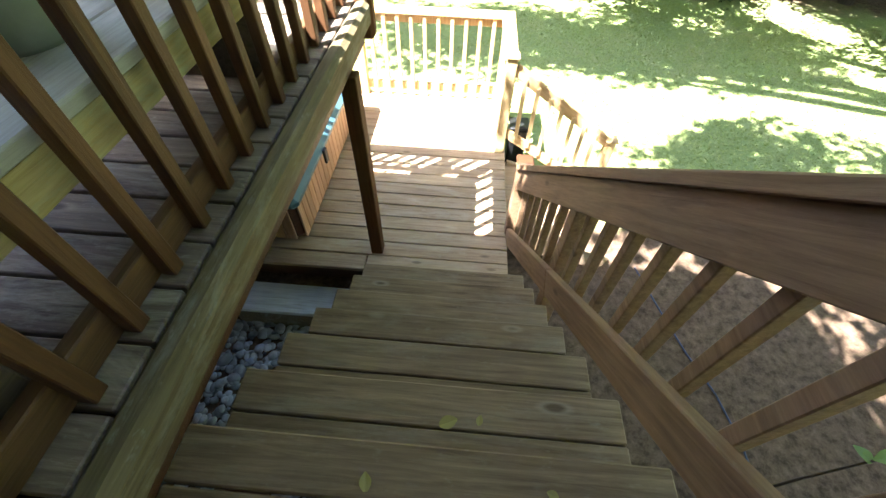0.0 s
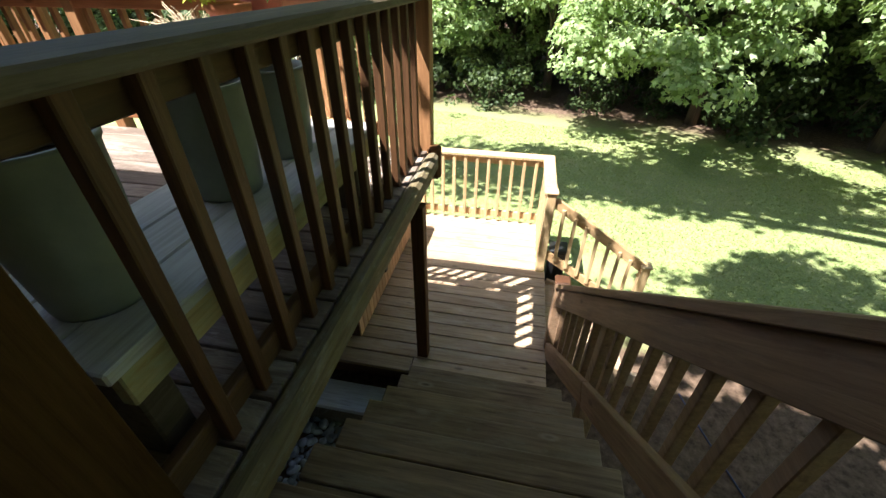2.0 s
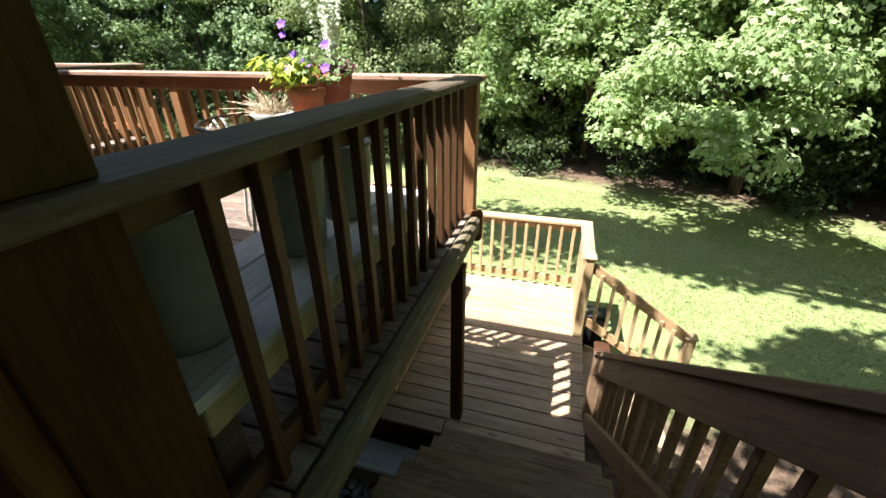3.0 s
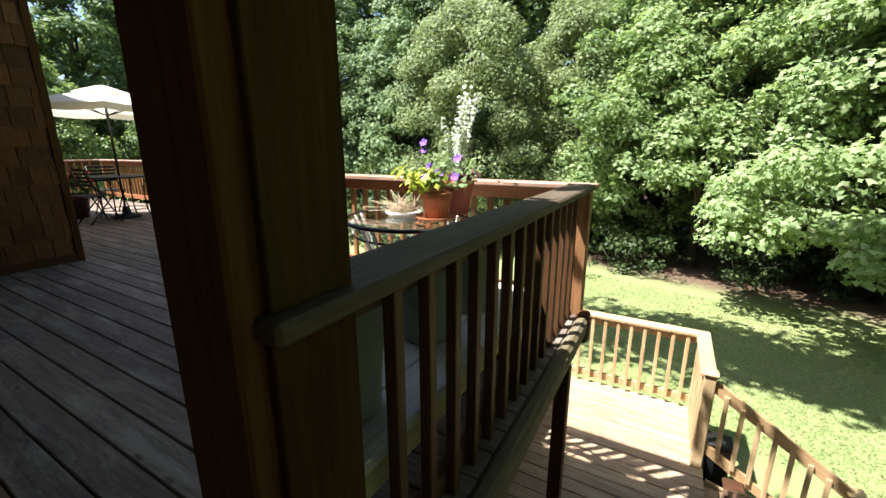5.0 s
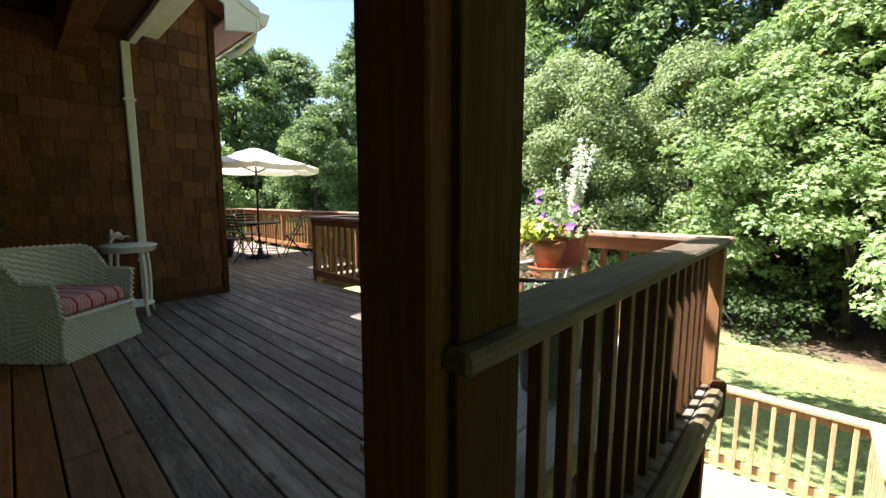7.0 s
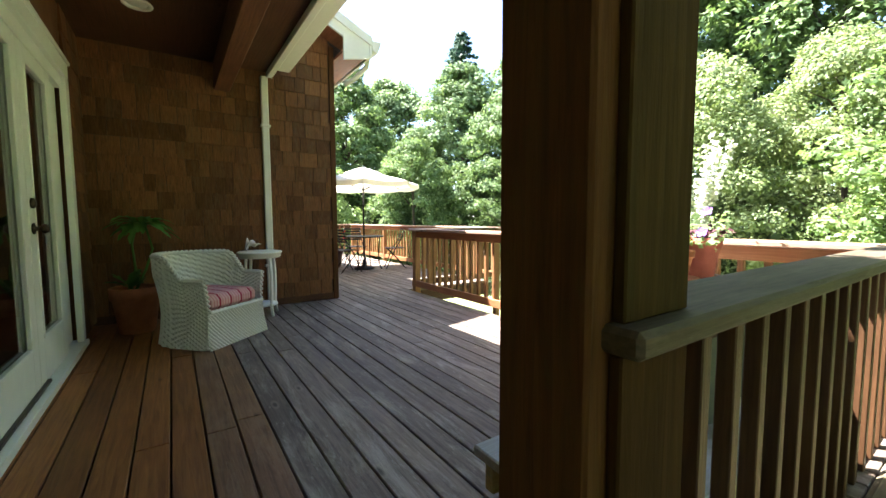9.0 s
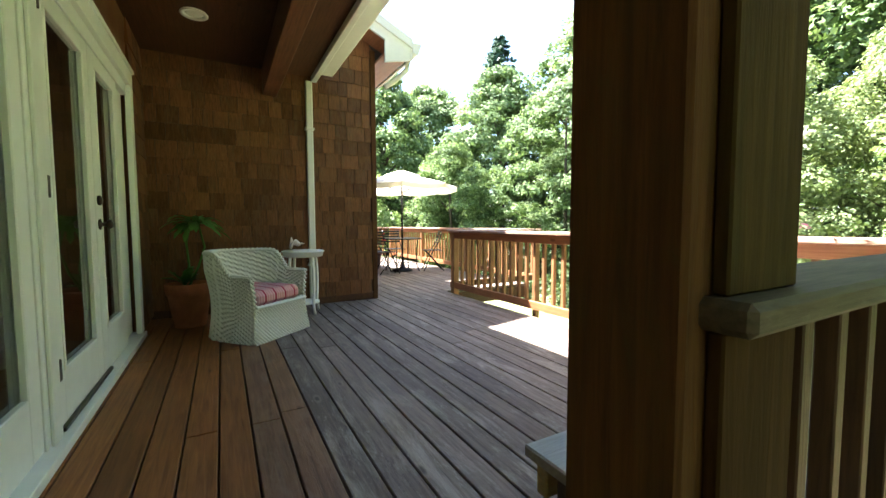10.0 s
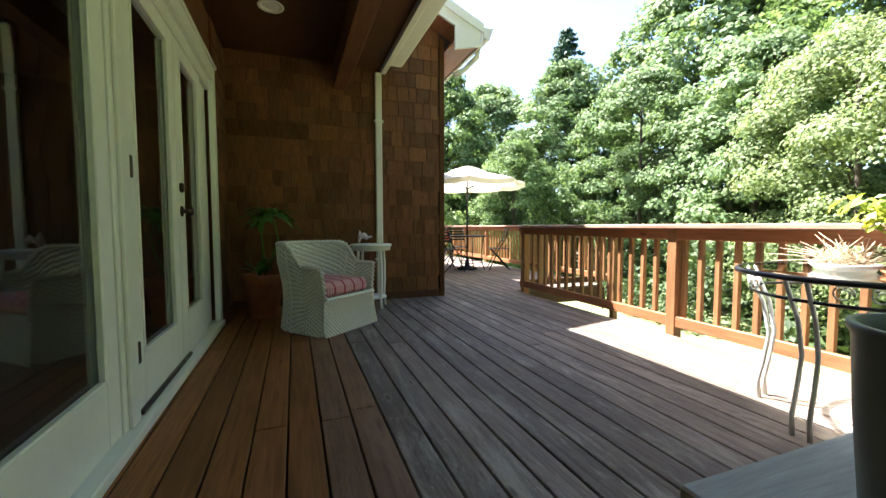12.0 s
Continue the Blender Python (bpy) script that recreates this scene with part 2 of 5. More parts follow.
def ground_material():
    m, nt, b = material("lawn_and_soil", 0.9, 0, 0.15)
    geo = nt.nodes.new("ShaderNodeNewGeometry")
    sep = nt.nodes.new("ShaderNodeSeparateXYZ")
    nt.links.new(geo.outputs["Position"], sep.inputs[0])
    pos = geo.outputs["Position"]
    g1 = noise_tex(nt, pos, 1.3, 6, 0.7)
    g2 = noise_tex(nt, pos, 24, 8, 0.85)
    grass = mix(nt, ramp(nt, g2, [(0.3, (0, 0, 0)), (0.7, (1, 1, 1))]), (0.12, 0.165, 0.055), (0.29, 0.34, 0.14))
    grass = mix(nt, ramp(nt, g1, [(0.45, (0, 0, 0)), (0.7, (0.5, 0.5, 0.5))]), grass, (0.30, 0.29, 0.15))
    s1 = noise_tex(nt, pos, 14, 6, 0.75)
    soil = mix(nt, ramp(nt, s1, [(0.35, (0, 0, 0)), (0.7, (1, 1, 1))]), (0.055, 0.035, 0.022), (0.19, 0.13, 0.09))
    # bare soil beside the stairs, out to about x = 2.6, y = 3.2, with an uneven border, and under the trees
    wob = math_node(nt, "MULTIPLY", math_node(nt, "SUBTRACT", g1, 0.5), 2.2)
    dx = math_node(nt, "ADD", math_node(nt, "SUBTRACT", sep.outputs[0], 4.6), wob)
    dy = math_node(nt, "ADD", math_node(nt, "SUBTRACT", sep.outputs[1], 3.0), wob)
    d = math_node(nt, "MAXIMUM", dx, dy)
    fac = ramp(nt, math_node(nt, "MULTIPLY_ADD", d, 1.2), [(0.3, (1, 1, 1)), (0.7, (0, 0, 0))])
    d2 = math_node(nt, "ADD", sep.outputs[1], math_node(nt, "MULTIPLY", sep.outputs[0], 0.25))
    far = ramp(nt, math_node(nt, "MULTIPLY", math_node(nt, "ADD", math_node(nt, "SUBTRACT", d2, 10.5), wob), 0.5), [(0.0, (0, 0, 0)), (0.6, (1, 1, 1))])
    col = mix(nt, math_node(nt, "MAXIMUM", fac, far), grass, soil)
    nt.links.new(col, b.inputs["Base Color"])
    bump(nt, b, g2, 0.6, 0.03)
    return m


bm = bmesh.new()
bmesh.ops.create_grid(bm, x_segments=90, y_segments=90, size=150)
for v in bm.verts:
    d = max(0, math.hypot(v.co.x, v.co.y) - 22)
    v.co.z = GROUND + 0.12 * noise.noise(v.co * 0.15) * min(1, d / 10)
ground = tagged(part("ground", bm, ground_material()), "mown green lawn with bare soil beside the stairs", "ground", kind="structure")

# ---- upper deck ----
floor = thing("floor", (0, 0, 0), "weathered brown timber deck of long boards", "floor", kind="structure")
under = part("joist_frame", box(-12.5, EDGE_X - 0.05, WALL_Y, 2.38, -0.24, -0.045, 0.004), M_DARKWOOD, floor, "dark deck framing under the boards")
part("landing_frame", box(EDGE_X - 0.05, 0.66, WALL_Y, -0.26, -0.24, -0.045, 0.004), M_DARKWOOD, floor)
part("wide_frame", box(-12.5, -5.7, 2.38, 4.0, -0.24, -0.045, 0.004), M_DARKWOOD, floor)
PITCH_B = 0.145


def plank(x0, x1, y, z, mat, parent, width=0.139, thick=0.036):
    ln = x1 - x0
    bm = bmesh.new()
    box(-ln / 2, ln / 2, -width / 2, width / 2, -thick, 0, 0.004, bm)
    ob = part("plank", bm, mat, parent)
    ob.location = ((x0 + x1) / 2, y, z + random.uniform(-0.0012, 0.0012))
    return ob


def run_planks(x0, x1, y0, y1, z, mat, parent, joints=True, width=0.136, pitch=PITCH_B):
    y = y0 + pitch / 2
    while y < y1 - pitch * 0.3:
        mm = mat(y) if callable(mat) else mat
        if joints and x1 - x0 > 3:
            j = random.uniform(x0 + 1.2, x1 - 2.4)
            plank(x0, j - 0.002, y, z, mm, parent, width)
            plank(j + 0.002, x1, y, z, mm, parent, width)
        else:
            plank(x0, x1, y, z, mm, parent, width)
        y += pitch


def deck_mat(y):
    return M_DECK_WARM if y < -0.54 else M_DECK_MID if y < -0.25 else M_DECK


DECK_Y0 = -1.257
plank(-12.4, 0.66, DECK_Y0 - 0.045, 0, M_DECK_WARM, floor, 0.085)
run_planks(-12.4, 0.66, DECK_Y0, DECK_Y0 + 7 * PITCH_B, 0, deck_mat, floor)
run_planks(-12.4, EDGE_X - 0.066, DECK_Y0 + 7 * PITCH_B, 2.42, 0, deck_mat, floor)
run_planks(-12.4, -5.7, DECK_Y0 + 25 * PITCH_B, 4.0, 0, M_DECK, floor)

# ---- lower deck ----
floor_lower = thing("floor_lower", (0, 0, LOW), "pale lower timber deck", "floor", kind="structure")
part("joist_frame", box(-3.7, 0.36, 2.0, 4.4, LOW - 0.22, LOW - 0.045, 0.004), M_DARKWOOD, floor_lower)
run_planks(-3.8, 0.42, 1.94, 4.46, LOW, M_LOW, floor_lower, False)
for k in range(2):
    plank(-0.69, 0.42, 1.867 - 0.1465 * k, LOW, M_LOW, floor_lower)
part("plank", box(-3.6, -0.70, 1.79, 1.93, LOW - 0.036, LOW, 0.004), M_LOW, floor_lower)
part("rim_board", box(-3.6, -0.70, 1.83, 1.87, LOW - 0.2, LOW - 0.037, 0.003), M_DARKWOOD, floor_lower)

# ---- main stairs ----
RUN, RISE, N0Y, N0Z = 0.24, 0.193, 0.27, -0.35
stairs = thing("staircase", (0, 1.0, -1.0), "worn brown timber stairs with two-board treads", "stairs", kind="structure")
for k in range(-1, 7):
    ye, z = N0Y + RUN * k, N0Z - RISE * k
    if k == -1:
        z = -0.175
    xr = 0.62 - 0.02 * k
    for j in (0, 1):
        b = part("tread_board", box(-0.685 + random.uniform(-0.008, 0.008) + 0.008 * k, xr, ye - 0.141 - 0.147 * j, ye - 0.001 - 0.147 * j, z - 0.038, z, 0.005), M_TREAD, stairs)
for sx in (-0.62, 0.50):
    part("stringer", bar((sx, -0.2, -0.42), (sx - (0.1 if sx > 0 else -0.04), 1.95, -2.13), 0.045, 0.24), M_DARKWOOD, stairs)

# ---- upper railing ----


def baluster(x, y, z0, z1, parent, mat, w=0.038):
    return part("baluster", box(x - w / 2, x + w / 2, y - w / 2, y + w / 2, z0, z1, 0.003), mat, parent)


rail_side = thing("deck_railing", (-0.63, 1.2, 0), "stained timber deck railing with weathered grey cap beside the stairs, darkened for shade", "railing", kind="structure")
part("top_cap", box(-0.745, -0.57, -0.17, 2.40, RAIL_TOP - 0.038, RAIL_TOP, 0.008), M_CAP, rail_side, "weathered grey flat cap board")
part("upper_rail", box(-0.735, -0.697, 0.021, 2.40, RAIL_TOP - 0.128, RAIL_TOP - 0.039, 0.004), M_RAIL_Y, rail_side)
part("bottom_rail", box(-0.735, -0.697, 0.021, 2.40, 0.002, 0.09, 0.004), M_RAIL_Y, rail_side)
part("rim_beam", box(-0.622, -0.54, -0.2, 2.30, -0.115, 0.012, 0.022), M_BEAM, rail_side, "mossy grey rounded edge beam")
part("beam_end_block", box(-0.628, -0.535, 2.301, 2.39, -0.20, 0.04, 0.02), M_POST, rail_side, "dark rounded block at the end of the beam")
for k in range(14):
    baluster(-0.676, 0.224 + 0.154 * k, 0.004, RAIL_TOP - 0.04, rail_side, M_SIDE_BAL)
part("post", box(-0.69, -0.60, 2.335, 2.425, -0.2, RAIL_TOP - 0.039, 0.006), M_RAIL_Z, rail_side)

rail_back = thing("deck_railing", (-3, 2.4, 0), "reddish stained timber deck railing above the garden", "railing", kind="structure")
part("top_cap", box(-5.62, -0.57, 2.33, 2.475, RAIL_TOP - 0.037, RAIL_TOP + 0.002, 0.008), M_CAP_X, rail_back)
part("upper_rail", box(-5.6, -0.68, 2.38, 2.418, RAIL_TOP - 0.128, RAIL_TOP - 0.038, 0.004), M_RAIL_X, rail_back)
part("bottom_rail", box(-5.6, -0.68, 2.38, 2.418, 0.07, 0.16, 0.004), M_RAIL_X, rail_back)
for k in range(34):
    x = -0.80 - 0.142 * k
    if min(abs(x - px) for px in (-3.15, -5.52)) > 0.06:
        baluster(x, 2.437, 0.08, RAIL_TOP - 0.04, rail_back, M_RAIL_Z)
for px in (-3.15, -5.52):
    part("post", box(px - 0.045, px + 0.045, 2.372, 2.462, -0.25, RAIL_TOP - 0.038, 0.006), M_RAIL_Z, rail_back)

rail_turn = thing("deck_railing", (-5.6, 3.2, 0), "shaded timber deck railing round the wide end of the deck", "railing", kind="structure")
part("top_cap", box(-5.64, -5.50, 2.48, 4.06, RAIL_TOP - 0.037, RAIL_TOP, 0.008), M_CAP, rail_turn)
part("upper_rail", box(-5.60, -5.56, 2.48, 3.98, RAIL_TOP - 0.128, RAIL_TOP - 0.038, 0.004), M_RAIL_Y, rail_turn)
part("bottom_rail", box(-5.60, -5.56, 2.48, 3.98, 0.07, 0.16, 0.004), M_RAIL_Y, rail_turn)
for k in range(10):
    baluster(-5.54, 2.56 + 0.142 * k, 0.08, RAIL_TOP - 0.04, rail_turn, M_RAIL_Z)

rail_far = thing("deck_railing", (-9, 4, 0), "brown timber deck railing beyond the umbrella table", "railing", kind="structure")
part("top_cap", box(-12.3, -5.5, 3.98, 4.12, RAIL_TOP - 0.036, RAIL_TOP + 0.001, 0.008), M_CAP_X, rail_far)
part("upper_rail", box(-12.3, -5.6, 4.03, 4.07, RAIL_TOP - 0.128, RAIL_TOP - 0.038, 0.004), M_RAIL_X, rail_far)
part("bottom_rail", box(-12.3, -5.6, 4.03, 4.07, 0.07, 0.16, 0.004), M_RAIL_X, rail_far)
for k in range(46):
    baluster(-5.7 - 0.142 * k, 4.09, 0.08, RAIL_TOP - 0.04, rail_far, M_RAIL_Z)
for px in (-5.57, -7.8, -10.0, -12.25):
    part("post", box(px - 0.045, px + 0.045, 4.02, 4.11, -2.2, RAIL_TOP - 0.038, 0.006), M_RAIL_Z, rail_far)
rail_end = thing("deck_railing", (-12.25, 2, 0), "brown timber deck railing at the far end of the deck", "railing", kind="structure")
part("top_cap", box(-12.32, -12.18, -1.3, 3.97, RAIL_TOP - 0.036, RAIL_TOP, 0.008), M_CAP_X, rail_end)
part("bottom_rail", box(-12.27, -12.23, -1.3, 3.97, 0.07, 0.16, 0.004), M_RAIL_Y, rail_end)
part("upper_rail", box(-12.27, -12.23, -1.3, 3.97, RAIL_TOP - 0.128, RAIL_TOP - 0.038, 0.004), M_RAIL_Y, rail_end)
for k in range(36):
    baluster(-12.21, -1.2 + 0.142 * k, 0.08, RAIL_TOP - 0.04, rail_end, M_RAIL_Z)

support = tagged(part("support_post", box(-0.665, -0.575, 1.95, 2.04, LOW, -0.24, 0.006), M_POST), "dark timber post holding up the deck edge", "post", kind="structure")

# ---- stair railing ----
stair_rail = thing("stair_railing", (0.5, 1.2, -0.6), "brown timber stair railing with sloping cap board", "railing", kind="structure")


def sloped(y, dz):
    """A point of the stair rail's plane, dz above the line of the tread edges."""
    return Vector((0.555 - 0.062 * (y - 0.2), y, N0Z - 0.8 * (y - N0Y) + dz))


bar_part("top_cap", sloped(-0.3, 0.955) + Vector((0.03, 0, 0)), sloped(2.27, 0.955) + Vector((0.03, 0, 0)), 0.14, 0.036, M_STAIR_RAIL, stair_rail)
bar_part("side_board", sloped(-0.3, 0.84), sloped(2.27, 0.84), 0.038, 0.14, M_STAIR_RAIL, stair_rail)
bar_part("lower_board", sloped(-0.3, 0.23), sloped(1.2, 0.23), 0.038, 0.14, M_STAIR_RAIL, stair_rail)
bar_part("lower_board", sloped(1.204, 0.23), sloped(2.27, 0.23), 0.038, 0.14, M_STAIR_RAIL, stair_rail)
for k in range(17):
    y = -0.18 + 0.146 * k
    p, q = sloped(y, 0.17), sloped(y, 0.92)
    if abs(y - 1.3) < 0.05:
        part("post", box(p.x + 0.02, p.x + 0.11, y - 0.045, y + 0.045, p.z - 0.9, q.z, 0.005), M_STAIR_RAIL, stair_rail)
    else:
        part("baluster", box(p.x + 0.021, p.x + 0.059, y - 0.019, y + 0.019, p.z, q.z, 0.003), M_STAIR_RAIL, stair_rail)
newel = part("newel", box(0.40, 0.49, 2.25, 2.34, LOW, -0.97, 0.006), M_STAIR_RAIL, stair_rail)
part("newel_cap", box(0.385, 0.505, 2.235, 2.355, -0.97, -0.94, 0.012), M_DARKWOOD, newel, "dark flat post cap")
part("newel", box(0.53, 0.62, -0.40, -0.31, -0.04, 1.0, 0.006), M_STAIR_RAIL, stair_rail)

# ---- lower railings ----
LR = LOW + 0.92
low_back = thing("deck_railing", (-1.5, 4.38, LOW), "pale sunlit timber railing of the lower deck", "railing", kind="structure")
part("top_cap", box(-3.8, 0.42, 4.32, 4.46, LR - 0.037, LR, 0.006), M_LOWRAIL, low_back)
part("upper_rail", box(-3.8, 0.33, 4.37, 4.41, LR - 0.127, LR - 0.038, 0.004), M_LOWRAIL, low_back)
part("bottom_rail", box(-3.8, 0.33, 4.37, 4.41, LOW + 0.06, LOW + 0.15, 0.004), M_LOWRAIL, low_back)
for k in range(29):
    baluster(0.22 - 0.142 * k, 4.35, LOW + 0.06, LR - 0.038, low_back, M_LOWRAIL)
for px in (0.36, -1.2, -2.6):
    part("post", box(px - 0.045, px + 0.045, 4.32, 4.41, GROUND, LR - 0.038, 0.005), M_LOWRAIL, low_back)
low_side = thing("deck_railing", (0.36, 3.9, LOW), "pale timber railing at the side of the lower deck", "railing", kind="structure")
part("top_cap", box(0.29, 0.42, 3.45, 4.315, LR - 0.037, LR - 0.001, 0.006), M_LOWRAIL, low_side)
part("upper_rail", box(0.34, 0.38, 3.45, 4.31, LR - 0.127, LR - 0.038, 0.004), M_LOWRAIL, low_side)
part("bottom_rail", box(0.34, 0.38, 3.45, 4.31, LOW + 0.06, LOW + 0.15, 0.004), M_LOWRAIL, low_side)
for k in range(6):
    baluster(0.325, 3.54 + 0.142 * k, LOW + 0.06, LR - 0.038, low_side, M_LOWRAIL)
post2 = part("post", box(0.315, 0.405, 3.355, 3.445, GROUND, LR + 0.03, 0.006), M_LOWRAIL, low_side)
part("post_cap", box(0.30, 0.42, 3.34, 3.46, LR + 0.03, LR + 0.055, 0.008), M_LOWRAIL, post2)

garden_stairs = thing("garden_stairs", (0.9, 2.9, GROUND), "short timber stairs down to the garden", "stairs", kind="structure")
for k in range(3):
    for j in (0, 1):
        part("tread_board", box(0.43 + 0.27 * k + 0.135 * j, 0.56 + 0.27 * k + 0.135 * j, 2.4, 3.4, LOW - 0.165 * (k + 1) - 0.038, LOW - 0.165 * (k + 1), 0.004), M_LOW, garden_stairs)
for sy in (2.42, 3.38):
    part("stringer", bar((0.43, sy, LOW - 0.2), (1.4, sy, GROUND + 0.02), 0.04, 0.2), M_LOW, garden_stairs)
gr = thing("garden_stair_railing", (0.9, 3.4, GROUND), "sloping pale timber railing of the garden stairs", "railing", kind="structure")
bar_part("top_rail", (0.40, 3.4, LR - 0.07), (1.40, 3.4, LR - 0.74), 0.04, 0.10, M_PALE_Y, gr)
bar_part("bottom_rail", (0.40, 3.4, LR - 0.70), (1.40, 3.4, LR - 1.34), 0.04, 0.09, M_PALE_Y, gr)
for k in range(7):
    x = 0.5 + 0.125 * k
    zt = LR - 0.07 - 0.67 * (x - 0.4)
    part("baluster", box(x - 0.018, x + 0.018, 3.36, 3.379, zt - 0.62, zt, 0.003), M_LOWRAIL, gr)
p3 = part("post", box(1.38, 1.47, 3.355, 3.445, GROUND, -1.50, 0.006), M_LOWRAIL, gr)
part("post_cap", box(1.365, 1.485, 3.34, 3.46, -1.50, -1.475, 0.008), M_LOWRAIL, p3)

# ---- house ----
wall_door = thing("wall_north", (-2.5, WALL_Y, 0), "dark brown cedar shingled house wall with white glazed doors", "wall", kind="structure")
DX0, DX1, DTOP = -4.92, -1.30, 2.36
for x0, x1, z0, z1 in ((WALL_X - 0.1, DX0, -0.2, 3.2), (DX1, 0.8, -2.3, 3.2), (DX0, DX1, DTOP, 3.2), (DX0, DX1, -0.3, 0.03)):
    part("wall_panel", box(x0, x1, WALL_Y - 0.16, WALL_Y, z0, z1, 0.0), M_SHINGLE, wall_door)
wall_side = thing("wall_east", (WALL_X, 0, 0), "brown cedar shingled end wall of the house", "wall", kind="structure")
wall_far = tagged(part("wall_garden", box(-13, WALL_X - 0.17, CORNER_Y - 0.16, CORNER_Y, -2.3, 3.25, 0.0), M_SHINGLE), "brown shingled garden wall of the house", "wall", kind="structure")
foundation = tagged(part("foundation", box(-13, 0.8, WALL_Y - 0.4, WALL_Y - 0.17, -2.3, -0.31, 0.0), M_DARK), "foundation wall under the deck, coloured near black for the shade", "wall", kind="structure")
ceiling = tagged(part("ceiling", box(WALL_X, 0.75, WALL_Y, 0.40, 2.86, 2.90, 0.0), M_DARKWOOD), "dark stained timber porch ceiling", "ceiling", kind="structure")
porch_beam = tagged(part("porch_beam", box(WALL_X + 0.001, 0.75, -0.16, 0.0, 2.56, 2.858, 0.006), M_BROWNBEAM), "reddish brown timber porch beam", "beam", kind="structure")
porch_post = thing("porch_post", (-0.70, -0.07, 0), "dark stained square porch post with mossy side", "post", kind="structure")
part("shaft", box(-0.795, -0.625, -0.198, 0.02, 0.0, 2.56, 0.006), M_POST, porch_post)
part("edge_trim", box(-0.624, -0.605, -0.155, 0.022, 0.0, RAIL_TOP - 0.04, 0.003), M_POST_LOW, porch_post, "brown trim board under the rail cap")
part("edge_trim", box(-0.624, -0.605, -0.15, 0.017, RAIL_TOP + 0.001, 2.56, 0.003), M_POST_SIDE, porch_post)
# ---- trees ----


def leaf_material(name, a, b2, c, trans=0.35):
    m, nt, b = material(name, 0.55, 0, 0.25)
    geo = nt.nodes.new("ShaderNodeNewGeometry")
    col = ramp(nt, geo.outputs["Random Per Island"], [(0.0, a), (0.55, b2), (1.0, c)])
    n = noise_tex(nt, geo.outputs["Position"], 0.5, 3, 0.6)
    col = mix(nt, ramp(nt, n, [(0.35, (0.35, 0.35, 0.35)), (0.65, (0, 0, 0))]), col, a)
    nt.links.new(col, b.inputs["Base Color"])
    tr = nt.nodes.new("ShaderNodeBsdfTranslucent")
    nt.links.new(mix(nt, 1.0, col, (1.0, 1.0, 0.62), "MULTIPLY"), tr.inputs[0])
    ms = nt.nodes.new("ShaderNodeMixShader")
    ms.inputs[0].default_value = trans
    nt.links.new(b.outputs[0], ms.inputs[1])
    nt.links.new(tr.outputs[0], ms.inputs[2])
    nt.links.new(ms.outputs[0], nt.nodes["Material Output"].inputs[0])
    return m


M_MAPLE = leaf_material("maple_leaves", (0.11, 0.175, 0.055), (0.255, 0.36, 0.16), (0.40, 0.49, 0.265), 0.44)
# Lighter and darker maple greens stand in for sunlit boughs and shaded crowns.
M_BRIGHT = leaf_material("sunlit_maple_leaves", (0.17, 0.25, 0.085), (0.35, 0.47, 0.21), (0.52, 0.61, 0.34), 0.5)
M_TALL = leaf_material("shaded_maple_leaves", (0.085, 0.14, 0.045), (0.19, 0.28, 0.12), (0.31, 0.40, 0.20), 0.42)
M_ALDER = leaf_material("alder_leaves", (0.13, 0.18, 0.075), (0.25, 0.315, 0.13), (0.36, 0.42, 0.20), 0.4)
M_FIR = leaf_material("fir_needles", (0.018, 0.05, 0.025), (0.035, 0.08, 0.04), (0.055, 0.11, 0.05), 0.1)
# Shrub green darkened to carry the shade of the understory.
M_SHRUB = leaf_material("shrub_leaves", (0.03, 0.05, 0.018), (0.065, 0.10, 0.035), (0.12, 0.16, 0.06), 0.25)
M_BARK = wood("bark", (0.045, 0.035, 0.028), (0.15, 0.12, 0.095), "Z", 0.9, 0.3, (0.12, 0.13, 0.08), 0.4, 0.5, 0.1, False, 0.8)


def leaf_cloud(rng, centres, radii, per, size, flat=0.78, up=0.45, long=1.25):
    """Vertices and faces of three-lobed drooping leaves spread over many flattened lobes."""
    verts, faces = [], []
    n_all = 0
    for c, r in zip(centres, radii):
        n = max(6, int(per * r * r))
        d = rng.normal(size=(n, 3))
        d[:, 2] = np.abs(d[:, 2]) * 0.9 - 0.35
        d /= np.linalg.norm(d, axis=1)[:, None] + 1e-9
        rad = r * rng.uniform(0.6, 1.08, n)[:, None]
        p = c + d * rad * np.array([1, 1, flat])
        nrm = d * 0.75 + np.array([-0.14, -0.3, up]) + rng.normal(size=(n, 3)) * 0.36
        nrm /= np.linalg.norm(nrm, axis=1)[:, None]
        t = np.cross(nrm, rng.normal(size=(n, 3)))
        t /= np.linalg.norm(t, axis=1)[:, None] + 1e-9
        s = np.cross(nrm, t)
        L = size * rng.uniform(0.6, 1.2, n)[:, None]
        droop = nrm * L * 0.16
        a = p - t * L * 0.5 * long
        tip = p + t * L * 0.6 * long - droop * 0.8
        lobe_r = p + s * L * 0.55 + t * L * 0.12 - droop
        lobe_l = p - s * L * 0.55 + t * L * 0.12 - droop
        notch_r = p + s * L * 0.17 + t * L * 0.2
        notch_l = p - s * L * 0.17 + t * L * 0.2
        verts.append(np.stack([a, lobe_r, notch_r, tip, notch_l, lobe_l], 1).reshape(-1, 3))
        k = n_all + 6 * np.arange(n)
        faces.append(np.concatenate([np.stack([k, k + q, k + q + 1], 1) for q in (1, 2, 3, 4)]))
        n_all += 6 * n
    return np.concatenate(verts), np.concatenate(faces)


